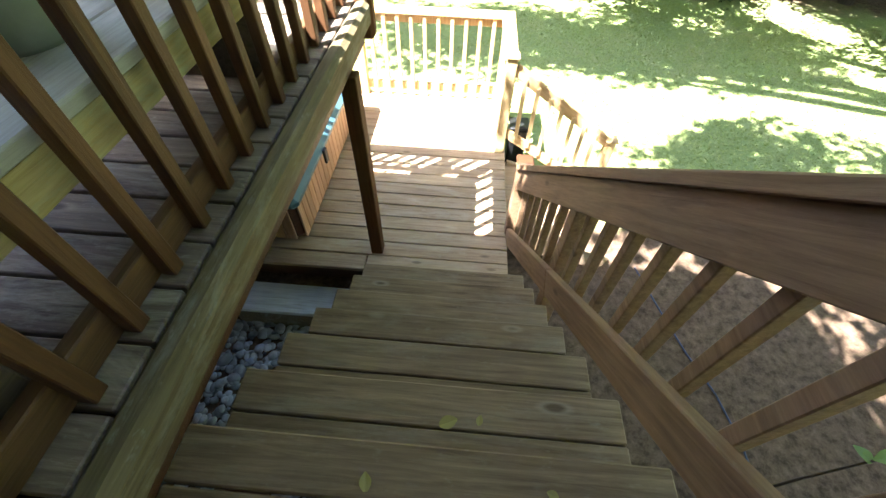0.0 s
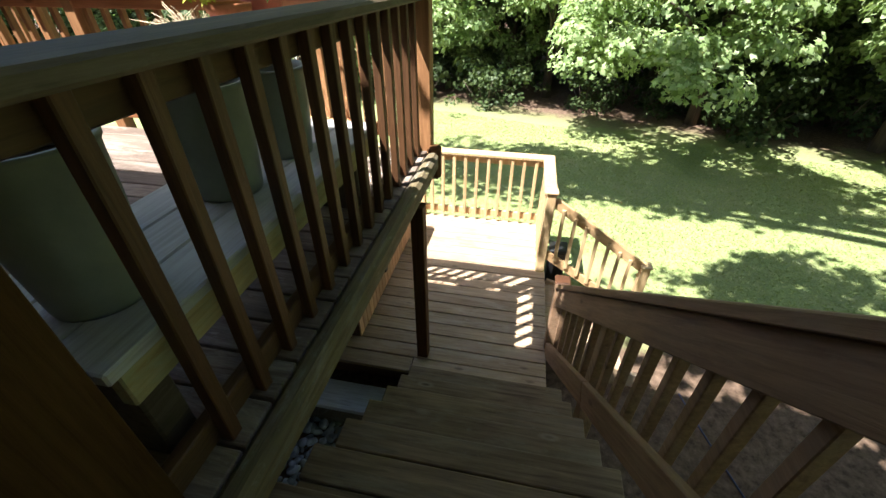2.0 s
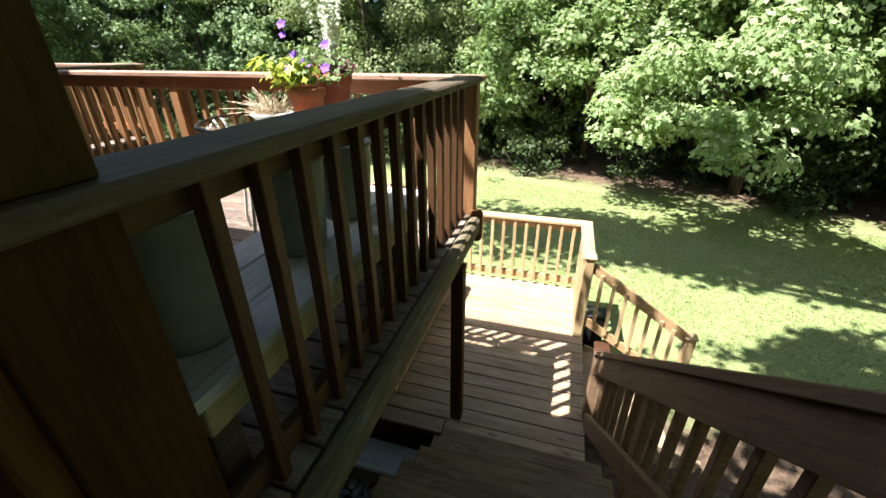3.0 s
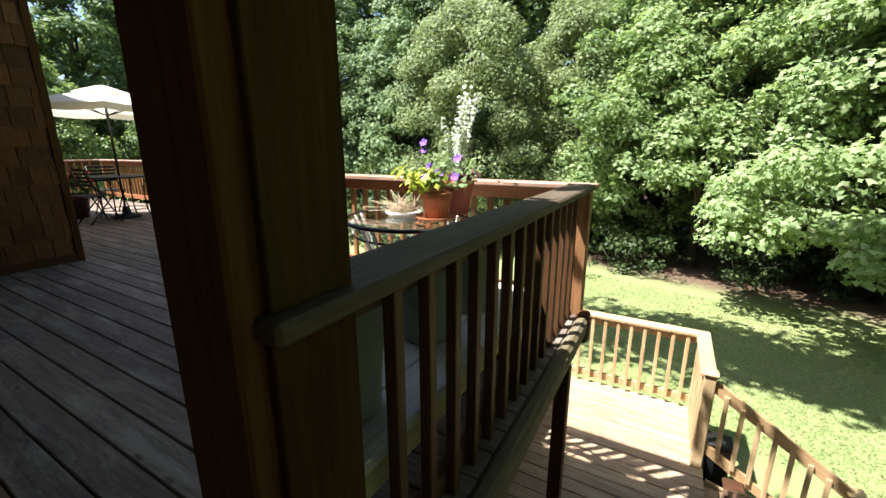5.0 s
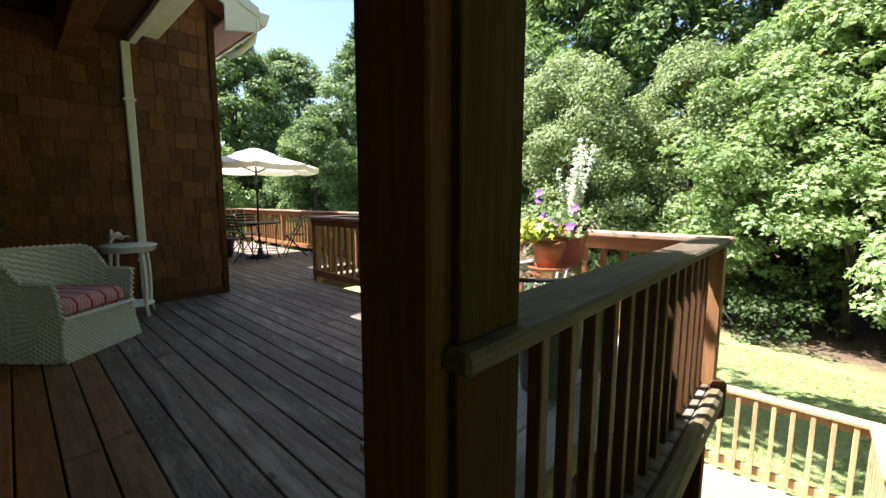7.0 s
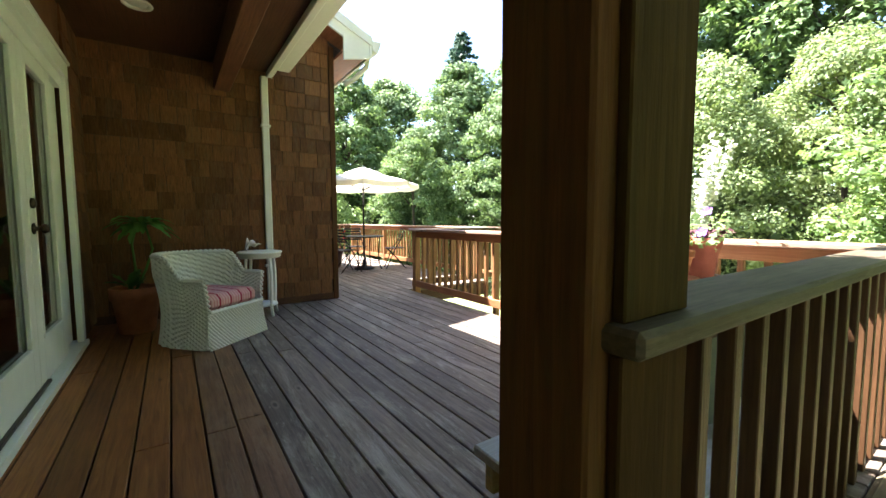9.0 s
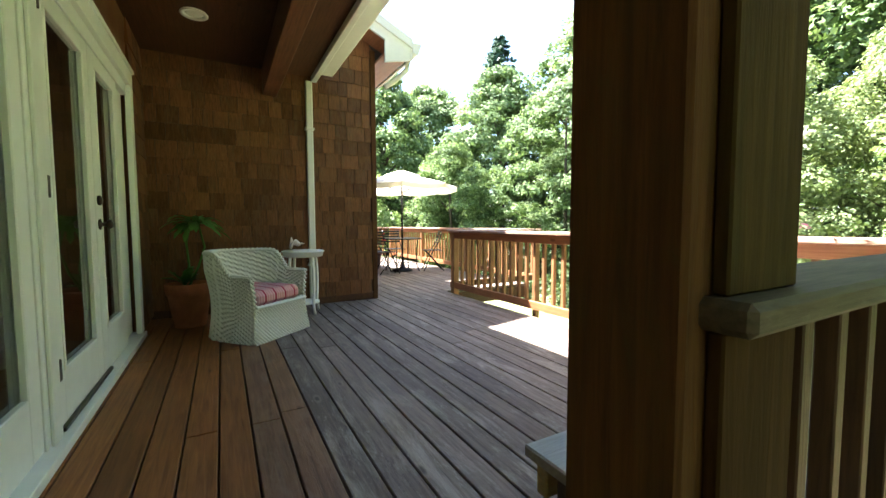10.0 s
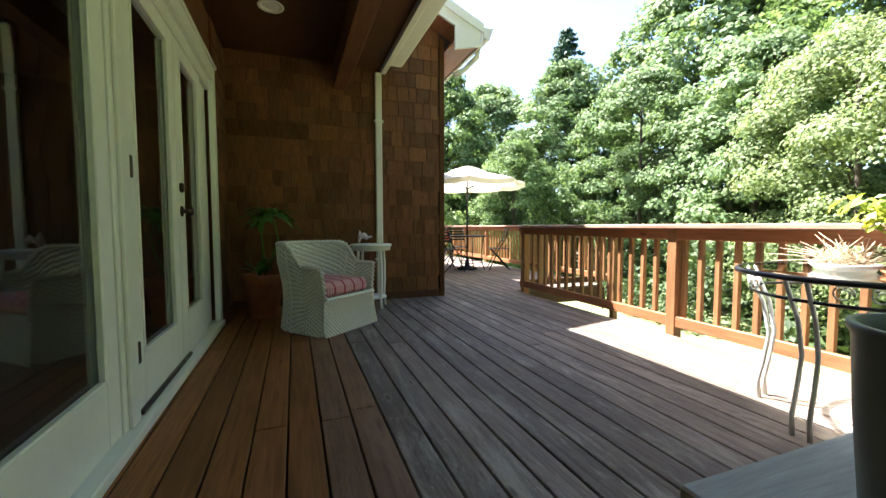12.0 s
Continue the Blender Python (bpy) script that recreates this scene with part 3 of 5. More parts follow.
def cloud_mesh(name, verts, faces, mat):
    me = bpy.data.meshes.new(name)
    me.vertices.add(len(verts))
    me.vertices.foreach_set("co", verts.astype(np.float32).ravel())
    me.loops.add(faces.size)
    me.loops.foreach_set("vertex_index", faces.astype(np.int32).ravel())
    me.polygons.add(len(faces))
    me.polygons.foreach_set("loop_start", np.arange(0, faces.size, 3, dtype=np.int32))
    me.update(calc_edges=True)
    me.validate()
    me.materials.append(mat)
    return me


def broad_tree(name, seed, height, spread, low, lobes, per, size, mat, label, lobe=(0.55, 1.15), trunk=0.16, skirt=False):
    """A broadleaf tree at the origin: trunk with limbs, and a crown of leafy lobes from the height low up."""
    rng = np.random.default_rng(seed)
    tree = thing(name, (0, 0, 0), label, "tree")
    bm = bmesh.new()
    lean = rng.normal(size=2) * 0.25
    put(tube([(0, 0, -0.1), (lean[0] * 0.3, lean[1] * 0.3, height * 0.3), (lean[0], lean[1], height * 0.62), (lean[0] * 1.4, lean[1] * 1.2, height * 0.88)], trunk, 9, 0.25), bm)
    centres, radii = [], []
    for i in range(lobes):
        u = rng.uniform(0, 1)
        z = low + (height - low) * u
        env = spread * (math.sin(math.pi * min(1, 0.16 + 0.80 * u)) ** 0.75)
        if skirt:
            env = spread * (1 - 0.8 * u) ** 0.8
        th = rng.uniform(0, 2 * math.pi)
        rr = env * rng.uniform(0.45, 1.0) ** 0.6 * (1 + 0.25 * math.sin(3 * th + seed))
        centres.append(np.array([lean[0] * u + rr * math.cos(th), lean[1] * u + rr * math.sin(th), z - 0.25 * rr * (1 - u)]))
        radii.append(rng.uniform(*lobe))
    for i in range(0, lobes, max(1, lobes // 16)):
        c = centres[i]
        z0 = max(height * 0.14, c[2] - 0.6 * math.hypot(c[0], c[1]) - 0.4)
        mid = (c[0] * 0.45, c[1] * 0.45, (z0 + c[2]) * 0.5 + 0.25)
        put(tube([(lean[0] * z0 / height, lean[1] * z0 / height, z0), mid, tuple(c)], trunk * 0.36, 6, 0.25), bm)
    part("trunk", bm, M_BARK, tree, "grey-brown trunk with limbs")
    v, f = leaf_cloud(rng, centres, radii, per, size)
    crown = new("crown", cloud_mesh("crown", v, f, mat))
    crown.parent = tree
    return tree


def fir_tree(seed, height, spread, label):
    rng = np.random.default_rng(seed)
    tree = thing("fir_tree", (0, 0, 0), label, "tree")
    part("trunk", tube([(0, 0, -0.1), (0, 0, height * 0.5), (0, 0, height * 0.98)], 0.3, 9, 0.1), M_BARK, tree)
    cs, rs = [], []
    for k in range(int(height * 2.2)):
        z = height * (0.22 + 0.78 * k / (height * 2.2))
        env = spread * (1 - z / height) ** 0.8 + 0.12
        for j in range(13):
            th = rng.uniform(0, 6.283)
            for q in (0.4, 0.75, 1.0):
                r = env * q * rng.uniform(0.8, 1.15)
                cs.append(np.array([r * math.cos(th), r * math.sin(th), z - 0.22 * r]))
                rs.append(min(0.38, 0.14 + 0.2 * env) * (1.1 - 0.4 * q))
    v, f = leaf_cloud(rng, cs, rs, 75, 0.28, 0.3, 0.3, 1.8)
    crown = new("crown", cloud_mesh("crown", v, f, M_FIR))
    crown.parent = tree
    return tree


def at_place(tree, x, y, turn=0, s=1.0, z=GROUND):
    tree.matrix_basis = pose(x, y, z, 0, 0, turn) @ Matrix.Scale(s, 4)
    return tree


def again(tree, x, y, turn=0, s=1.0, z=GROUND):
    c = copy_thing(tree, Matrix.Identity(4))
    return at_place(c, x, y, turn, s, z)


MAPLE = "big-leaf maple with bright sunlit green leaves at the lawn edge"
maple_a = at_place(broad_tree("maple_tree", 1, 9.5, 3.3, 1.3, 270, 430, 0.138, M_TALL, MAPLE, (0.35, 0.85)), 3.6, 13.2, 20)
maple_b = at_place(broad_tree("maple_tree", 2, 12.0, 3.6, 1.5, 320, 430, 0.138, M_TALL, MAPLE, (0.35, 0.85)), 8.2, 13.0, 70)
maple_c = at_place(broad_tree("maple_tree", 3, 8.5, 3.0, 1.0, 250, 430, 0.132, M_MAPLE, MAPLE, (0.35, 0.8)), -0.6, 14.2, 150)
alder = at_place(broad_tree("alder_tree", 4, 8.0, 2.6, 0.8, 170, 620, 0.088, M_ALDER, "grey-green alder with fine small leaves", (0.4, 0.85), 0.12), -6.5, 13.0, 0)
fir = at_place(fir_tree(5, 21, 6.2, "tall dark fir rising behind the broadleaf trees"), -28.5, 20.5, 0, 0.92)
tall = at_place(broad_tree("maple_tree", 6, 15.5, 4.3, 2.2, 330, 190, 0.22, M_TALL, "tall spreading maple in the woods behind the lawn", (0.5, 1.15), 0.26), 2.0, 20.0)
again(tall, 10.0, 19.0, 80, 1.05)
again(tall, -4.5, 21.5, 170, 1.15)
again(tall, -11.0, 22.5, 250, 1.12)
again(tall, -17.0, 20.0, 40, 1.14)
again(tall, -22.0, 16.0, 120, 0.84)
again(tall, -25.0, 9.0, 200, 0.80)
again(tall, 17.0, 16.0, 300, 1.0)
again(tall, -25.5, 2.5, 10, 0.72)
again(tall, -30.0, 14.0, 10, 0.9)
again(maple_a, -10.5, 15.2, 60, 1.0)
again(maple_b, -15.0, 14.5, 10, 0.82)
again(maple_a, -18.5, 10.0, 190, 0.74)
again(maple_c, -19.5, 5.0, 290, 0.8)
again(maple_c, 12.5, 11.2, 290, 1.1)
again(maple_a, 16.0, 8.0, 100, 1.1)
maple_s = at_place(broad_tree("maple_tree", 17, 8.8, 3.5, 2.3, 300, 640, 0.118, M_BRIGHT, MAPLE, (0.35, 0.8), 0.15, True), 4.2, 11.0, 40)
again(maple_s, 7.6, 9.8, 200, 0.95)
again(maple_s, 0.6, 13.0, 120, 0.95)
again(maple_s, 12.0, 9.0, 300, 1.0)
again(alder, -3.4, 15.2, 100, 1.0)
again(maple_b, 5.8, 15.8, 260, 1.0)
again(fir, 1.5, 30.0, 60, 1.0)
again(fir, -20.0, 31.5, 160, 1.1)

# unseen woods added to close the garden beside and behind the house, cutting sky light
for x, y, a, s in ((19, 9, 30, 1.0), (20, 1, 120, 1.0), (18, -8, 210, 1.05), (10, -16, 20, 1.0), (0, -19, 90, 1.0), (-11, -18, 300, 0.95), (-22, -12, 140, 0.95), (-28, -4, 70, 0.9)):
    again(tall, x, y, a, s)
# unseen tall tree added behind the house, limbs over the roof, for dappled shade
at_place(broad_tree("maple_tree", 12, 14.0, 5.5, 7.0, 80, 90, 0.24, M_MAPLE, "tall unseen maple behind the house, added for dappled shade", (0.6, 1.2), 0.35), 3.2, -7.8)
# unseen slim tree added beside the house wall to dapple the bare soil
at_place(broad_tree("maple_tree", 15, 10.0, 4.4, 5.3, 125, 110, 0.20, M_MAPLE, "slim unseen maple beside the house, added to shade the soil", (0.5, 1.0), 0.2), 1.8, -2.5)
# unseen wide tree added beside the garden, its long limbs set to shade the lawn


def spreading_tree():
    rng = np.random.default_rng(13)
    tree = thing("maple_tree", (6.4, 1.6, GROUND), "wide unseen maple with long limbs, added to shade the lawn", "tree")
    bm = bmesh.new()
    put(tube([(6.4, 1.6, GROUND - 0.1), (6.2, 1.7, 0.5), (5.7, 2.2, 3.2), (5.2, 2.8, 5.6), (4.4, 4.6, 8.2)], 0.34, 10, 0.5), bm)
    cs, rs = [], []
    # lobe groups stand where their shadows reach the lawn and the far crowns
    for n, x0, x1, y0, y1, z0, z1 in ((112, -4.8, 2.4, 3.7, 5.4, 5.4, 6.4), (14, -0.5, 0.6, 1.1, 2.1, 5.4, 6.2), (34, 5.6, 9.0, -0.6, 2.0, 5.6, 7.4), (75, 0.0, 6.0, 8.0, 9.8, 8.4, 11.0), (60, 1.5, 7.5, 6.6, 8.2, 8.0, 10.5)):
        for k in range(n):
            cs.append(np.array([rng.uniform(x0, x1), rng.uniform(y0, y1), rng.uniform(z0, z1)]))
            rs.append(rng.uniform(0.45, 0.8))
    for c in cs[::9]:
        a = Vector((5.5, 2.5, 4.6))
        put(tube([a, a.lerp(Vector(c), 0.5) + Vector((0, 0, 0.5)), tuple(c)], 0.10, 6, 0.25), bm)
    part("trunk", bm, M_BARK, tree, "grey-brown trunk with long limbs")
    v, f = leaf_cloud(rng, cs, rs, 190, 0.17)
    crown = new("crown", cloud_mesh("crown", v, f, M_MAPLE))
    crown.parent = tree
    crown.matrix_parent_inverse = tree.matrix_world.inverted()


spreading_tree()

M_GRASS = leaf_material("grass_blade", (0.19, 0.25, 0.085), (0.29, 0.35, 0.14), (0.39, 0.42, 0.20), 0.5)


def grass_blades(x0, x1, y0, y1, n):
    """Short mown blades standing on the lawn, as one mesh of thin triangles."""
    rg = np.random.default_rng(77)
    p = np.stack([rg.uniform(x0, x1, n), rg.uniform(y0, y1, n), np.full(n, GROUND)], 1)
    p = p[(p[:, 1] + 0.25 * p[:, 0] < 10.3) & ((p[:, 1] > 4.6) | (p[:, 0] > 1.7))]
    n = len(p)
    a = rg.uniform(0, 6.283, n)
    side = np.stack([np.cos(a), np.sin(a), 0 * a], 1) * rg.uniform(0.006, 0.013, n)[:, None]
    tip = rg.normal(size=(n, 3)) * 0.03
    tip[:, 2] = rg.uniform(0.012, 0.030, n)
    v = np.stack([p - side, p + side, p + tip], 1).reshape(-1, 3)
    return v, np.arange(3 * n).reshape(-1, 3)


gv, gf = grass_blades(-3.5, 9.0, 3.2, 11.0, 80000)
grass = tagged(new("grass", cloud_mesh("grass", gv, gf, M_GRASS)), "short mown green grass of the sunny lawn", "grass", kind="stuff")

shrub = thing("shrub", (0, 0, 0), "dense shrub at the edge of the woods, its green darkened for shade", "shrub", "shrubs at the wood edge")
rng = np.random.default_rng(9)
cs = [np.array([rng.normal() * 0.75, rng.normal() * 0.6, rng.uniform(0.1, 1.35)]) for _ in range(26)]
v, f = leaf_cloud(rng, cs, [rng.uniform(0.3, 0.5) for _ in cs], 330, 0.12, 0.9)
crown = new("crown", cloud_mesh("crown", v, f, M_SHRUB))
crown.parent = shrub
bm = bmesh.new()
for k in range(5):
    a = rng.normal(size=2) * 0.5
    put(tube([(0, 0, -0.05), (a[0] * 0.6, a[1] * 0.6, 0.5), (a[0], a[1], 1.0)], 0.025, 6, 0.4), bm)
part("woody_base", bm, M_BARK, shrub)
at_place(shrub, 5.5, 10.6, 0)
for k in range(20):
    x = -24 + 2.1 * k + random.uniform(-0.6, 0.6)
    y = 11.7 - 0.02 * x + random.uniform(-0.5, 0.8) - (0.14 * (x - 3) if x > 3 else 0) + (0.12 * (x + 4) if x < -8 else 0)
    again(shrub, x, y, random.uniform(0, 360), random.uniform(0.55, 1.1))
# second row of darkened shrubs, filling in the shade under the trees
for k in range(22):
    again(shrub, -22 + 2.0 * k, 14.5 + random.uniform(-1, 1.4) - (0.35 * abs(-22 + 2 * k + 3) if abs(-19 + 2 * k) > 14 else 0) * 0.5, random.uniform(0, 360), random.uniform(1.4, 2.1))

# ---- house trim, doors and roof ----
M_TERRACOTTA = plain("terracotta", (0.36, 0.13, 0.06), 0.75, 0, 0.25, 9, 0.2, 0.2)
M_BRONZE = plain("dark_bronze", (0.06, 0.045, 0.035), 0.35, 0.9, 0.2, 30, 0.5, 0.0)
M_IRON = plain("black_iron", (0.03, 0.03, 0.032), 0.45, 0.7, 0.2, 30, 0.5, 0.05)
# Light grey stands in for sunlight on the table legs and scrolls.
M_GREYMETAL = plain("sunlit_grey_metal", (0.6, 0.6, 0.57), 0.4, 0.2, 0.15, 20, 0.5, 0.05)
M_ROOFING = plain("roof_shingle_grey", (0.10, 0.09, 0.085), 0.9, 0, 0.3, 20)
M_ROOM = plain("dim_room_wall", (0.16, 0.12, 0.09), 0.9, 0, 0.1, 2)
M_LIGHTTRIM = plain("can_light_trim", (0.7, 0.68, 0.62), 0.5, 0, 0.03, 5)

door_unit = thing("door_1", (-3.1, WALL_Y, 0.03), "white glazed double doors with fixed glass panel, closed", "door", kind="structure")
FY0, FY1 = WALL_Y - 0.10, WALL_Y + 0.012


def frame_piece(x0, x1, z0, z1, y0=FY0, y1=FY1, name="door_frame"):
    return part(name, box(x0, x1, y0, y1, z0, z1, 0.004), M_WHITE, door_unit)


frame_piece(DX0 + 0.02, DX0 + 0.13, 0.052, DTOP - 0.12, WALL_Y + 0.001, WALL_Y + 0.045, "casing")
frame_piece(DX0 + 0.02, DX1 + 0.02, DTOP - 0.115, DTOP, WALL_Y + 0.001, WALL_Y + 0.045, "casing")
frame_piece(DX0 + 0.005, DX1 + 0.03, DTOP + 0.001, DTOP + 0.03, WALL_Y + 0.001, WALL_Y + 0.06, "casing")
frame_piece(DX1 - 0.12, DX1, 0.052, DTOP - 0.12, WALL_Y + 0.001, WALL_Y + 0.045, "casing")
frame_piece(DX0 + 0.02, DX1, 0.002, 0.05, FY0, WALL_Y + 0.065, "sill")
frame_piece(DX0 + 0.10, -4.445, 0.065, DTOP - 0.13, FY0, WALL_Y - 0.03)
frame_piece(DX0 + 0.10, DX1 - 0.1, DTOP - 0.21, DTOP - 0.116)
frame_piece(-2.82, -2.655, 0.052, DTOP - 0.21)
frame_piece(-2.79, -2.695, 0.052, DTOP - 0.21, FY1, FY1 + 0.018, "mullion_trim")
frame_piece(DX1 - 0.15, DX1 - 0.08, 0.052, DTOP - 0.13)


def leaf_panel(name, x0, x1, stile, bottom, label):
    p = part(name, box(x0, x0 + stile, WALL_Y - 0.045, WALL_Y + 0.004, 0.055, DTOP - 0.215, 0.004), M_WHITE, door_unit, label)
    for a, b, c, d in ((x1 - stile, x1, 0.055, DTOP - 0.215), (x0 + stile, x1 - stile, 0.055, bottom), (x0 + stile, x1 - stile, DTOP - 0.315, DTOP - 0.215)):
        part("stile", box(a, b, WALL_Y - 0.045, WALL_Y + 0.004, c, d, 0.004), M_WHITE, p)
    for a, b, c, d in ((x0 + stile, x0 + stile + 0.018, bottom, DTOP - 0.315), (x1 - stile - 0.018, x1 - stile, bottom, DTOP - 0.315), (x0 + stile + 0.018, x1 - stile - 0.018, bottom, bottom + 0.018)):
        part("glazing_bead", box(a, b, WALL_Y - 0.02, WALL_Y + 0.010, c, d, 0.005), M_WHITE, p)
    g = part("pane", box(x0 + stile, x1 - stile, WALL_Y - 0.026, WALL_Y - 0.020, bottom, DTOP - 0.315, 0), M_GLASS, p, "clear dark reflecting glass")
    g.visible_shadow = False
    return p


leaf_far = leaf_panel("door_leaf", -4.44, -3.665, 0.13, 0.335, "white door leaf with the knob")
active = leaf_panel("door_leaf", -3.655, -2.83, 0.115, 0.315, "white hinged door leaf")
leaf_panel("fixed_panel", -2.65, -1.47, 0.115, 0.315, "white fixed glass panel")
for z in (0.30, 1.15, 1.98):
    part("hinge", box(-2.845, -2.812, FY1, FY1 + 0.012, z, z + 0.10, 0.003), M_BRONZE, active)
part("door_sweep", box(-3.79, -2.84, WALL_Y + 0.005, WALL_Y + 0.026, 0.051, 0.072, 0.003), M_BRONZE, door_unit, "dark threshold strip")
knob = moved(lathe([(0.0, 0.0), (0.034, 0.0), (0.036, 0.008), (0.014, 0.014), (0.012, 0.035), (0.026, 0.042), (0.03, 0.058), (0.02, 0.07), (0, 0.073)], 16), pose(-3.73, WALL_Y + 0.005, 1.03, -90))
part("knob", knob, M_BRONZE, leaf_far, "dark bronze door knob")
part("deadbolt", moved(lathe([(0, 0), (0.032, 0), (0.033, 0.012), (0.02, 0.022), (0, 0.023)], 16), pose(-3.73, WALL_Y + 0.005, 1.185, -90)), M_BRONZE, leaf_far)

tagged(part("wall_west", box(0.81, 0.95, -6.0, WALL_Y, -2.3, 3.1, 0), M_SHINGLE), "brown shingled end wall of the house", "wall", kind="structure")
room = thing("wall_room", (-3, -4, 0), "dim plain room behind the glazed doors", "wall", kind="structure")
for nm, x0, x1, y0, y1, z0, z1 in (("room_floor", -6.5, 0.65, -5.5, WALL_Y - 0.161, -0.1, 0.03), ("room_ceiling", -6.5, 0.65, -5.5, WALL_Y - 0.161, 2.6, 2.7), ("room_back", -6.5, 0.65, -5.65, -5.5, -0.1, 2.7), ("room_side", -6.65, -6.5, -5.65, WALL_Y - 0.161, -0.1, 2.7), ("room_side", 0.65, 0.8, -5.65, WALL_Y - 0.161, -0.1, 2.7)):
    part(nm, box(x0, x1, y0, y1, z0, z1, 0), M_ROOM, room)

PITCH_R = 0.46
roof = thing("roof", (-2, -2, 3), "grey shingled house roof with cream fascia", "roof", kind="structure")


def slab(x0, x1, ya, za, yb, zb, thick):
    bm = bmesh.new()
    vs = [bm.verts.new(c) for c in ((x0, ya, za), (x1, ya, za), (x1, yb, zb), (x0, yb, zb), (x0, ya, za + thick), (x1, ya, za + thick), (x1, yb, zb + thick), (x0, yb, zb + thick))]
    for f in ((3, 2, 1, 0), (4, 5, 6, 7), (0, 1, 5, 4), (1, 2, 6, 5), (2, 3, 7, 6), (3, 0, 4, 7)):
        bm.faces.new([vs[k] for k in f])
    return bm


part("porch_roof", slab(WALL_X, 0.8, 0.47, 2.905, -6.0, 2.905 + 6.47 * PITCH_R, 0.10), M_ROOFING, roof)
part("fascia", box(WALL_X + 0.002, 0.8, 0.402, 0.47, 2.80, 2.903, 0.006), M_FASCIA, roof, "cream painted eave board")
# gutter made deeper so that its shadow edge falls further out on the deck
part("gutter", box(WALL_X + 0.10, 0.8, 0.475, 0.66, 2.87, 2.95, 0.02), M_FASCIA, roof)
ER, EZ = 1.59, 3.29
part("wing_roof", slab(-13.2, -5.30, ER, EZ, -3.0, EZ + (ER + 3.0) * PITCH_R, 0.10), M_ROOFING, roof)
part("wing_roof", slab(-13.2, -5.30, -8.0, EZ + (ER - 2.0) * PITCH_R, -3.0, EZ + (ER + 3.0) * PITCH_R, 0.10), M_ROOFING, roof)
part("rake_board", slab(-5.30, -5.265, ER + 0.02, EZ - 0.10, -3.0, EZ - 0.10 + (ER + 3.02) * PITCH_R, 0.21), M_FASCIA, roof, "cream painted gable board")
part("rake_trim", slab(-5.264, -5.235, ER + 0.03, EZ + 0.02, -3.0, EZ + 0.02 + (ER + 3.03) * PITCH_R, 0.11), M_FASCIA, roof)
bm = bmesh.new()
ret = [(CORNER_Y + 0.02, EZ - 0.21), (ER + 0.02, EZ - 0.13), (ER + 0.02, EZ + 0.02), (CORNER_Y + 0.02, EZ + 0.10)]
ra = [bm.verts.new((-5.262, p, q)) for p, q in ret]
rb = [bm.verts.new((-5.30, p, q)) for p, q in ret]
bm.faces.new(ra)
bm.faces.new(rb[::-1])
for k in range(4):
    bm.faces.new((ra[(k + 1) % 4], ra[k], rb[k], rb[(k + 1) % 4]))
part("eave_return", bm, M_FASCIA, roof)
part("soffit", slab(-5.63, -5.31, ER - 0.02, EZ - 0.07, -3.0, EZ - 0.07 + (ER + 2.98) * PITCH_R, 0.02), M_RAIL_X, roof, "brown timber soffit")
part("soffit", box(-13.0, -5.31, CORNER_Y + 0.01, ER - 0.03, EZ - 0.12, EZ - 0.09, 0), M_RAIL_X, roof)
part("fascia", box(-13.0, -5.25, ER, ER + 0.03, EZ - 0.12, EZ + 0.08, 0.004), M_FASCIA, roof)
bm = bmesh.new()
prof = [(0.035, 0.09), (0.035, -0.03), (0.07, -0.05), (0.11, -0.05), (0.135, 0.02), (0.16, 0.09)]
va = [bm.verts.new((-5.24, ER + a, EZ + b)) for a, b in prof]
vb = [bm.verts.new((-13.0, ER + a, EZ + b)) for a, b in prof]
for k in range(6):
    bm.faces.new((va[k], va[(k + 1) % 6], vb[(k + 1) % 6], vb[k]))
bm.faces.new(va[::-1])
bm.faces.new(vb)
part("gutter", bm, M_FASCIA, roof, "cream metal gutter")
part("gutter_elbow", tube([(-5.5, ER + 0.08, EZ - 0.04), (-5.5, ER + 0.06, EZ - 0.16), (-5.52, CORNER_Y + 0.25, EZ - 0.34), (-5.55, CORNER_Y + 0.12, EZ - 0.42)], 0.035, 8), M_FASCIA, roof)
spout = tagged(part("downspout", box(WALL_X + 0.005, WALL_X + 0.06, 0.33, 0.41, 0.05, 2.80, 0.010), M_FASCIA), "cream painted square metal downspout on the wall", "downspout", kind="structure")
for z in (0.5, 2.2):
    part("strap", box(WALL_X + 0.004, WALL_X + 0.064, 0.315, 0.425, z, z + 0.03, 0.003), M_FASCIA, spout)

can = tagged(part("ceiling_light", moved(lathe([(0.07, 0.03), (0.075, 0.004), (0.105, 0.0), (0.11, 0.008), (0.1, 0.02)], 28), pose(-4.55, -0.78, 2.838)), M_LIGHTTRIM), "round recessed ceiling light, switched off", "light", kind="structure")
part("lamp_lens", moved(lathe([(0, 0.012), (0.05, 0.010), (0.073, 0.016)], 24), pose(-4.55, -0.78, 2.838)), M_LIGHTTRIM, can)

# gable wall above, and its shingles
bm = bmesh.new()
top = [(WALL_Y - 0.16, EZ - 0.09 + (ER - WALL_Y + 0.16) * PITCH_R), (CORNER_Y, EZ - 0.09 + (ER - CORNER_Y) * PITCH_R)]
ring = [(WALL_Y - 0.16, -2.3), (CORNER_Y, -2.3), (top[1][0], top[1][1]), (top[0][0], top[0][1])]
fa = [bm.verts.new((WALL_X - 0.012, a, b)) for a, b in ring]
fb = [bm.verts.new((WALL_X - 0.16, a, b)) for a, b in ring]
bm.faces.new(fa)
bm.faces.new(fb[::-1])
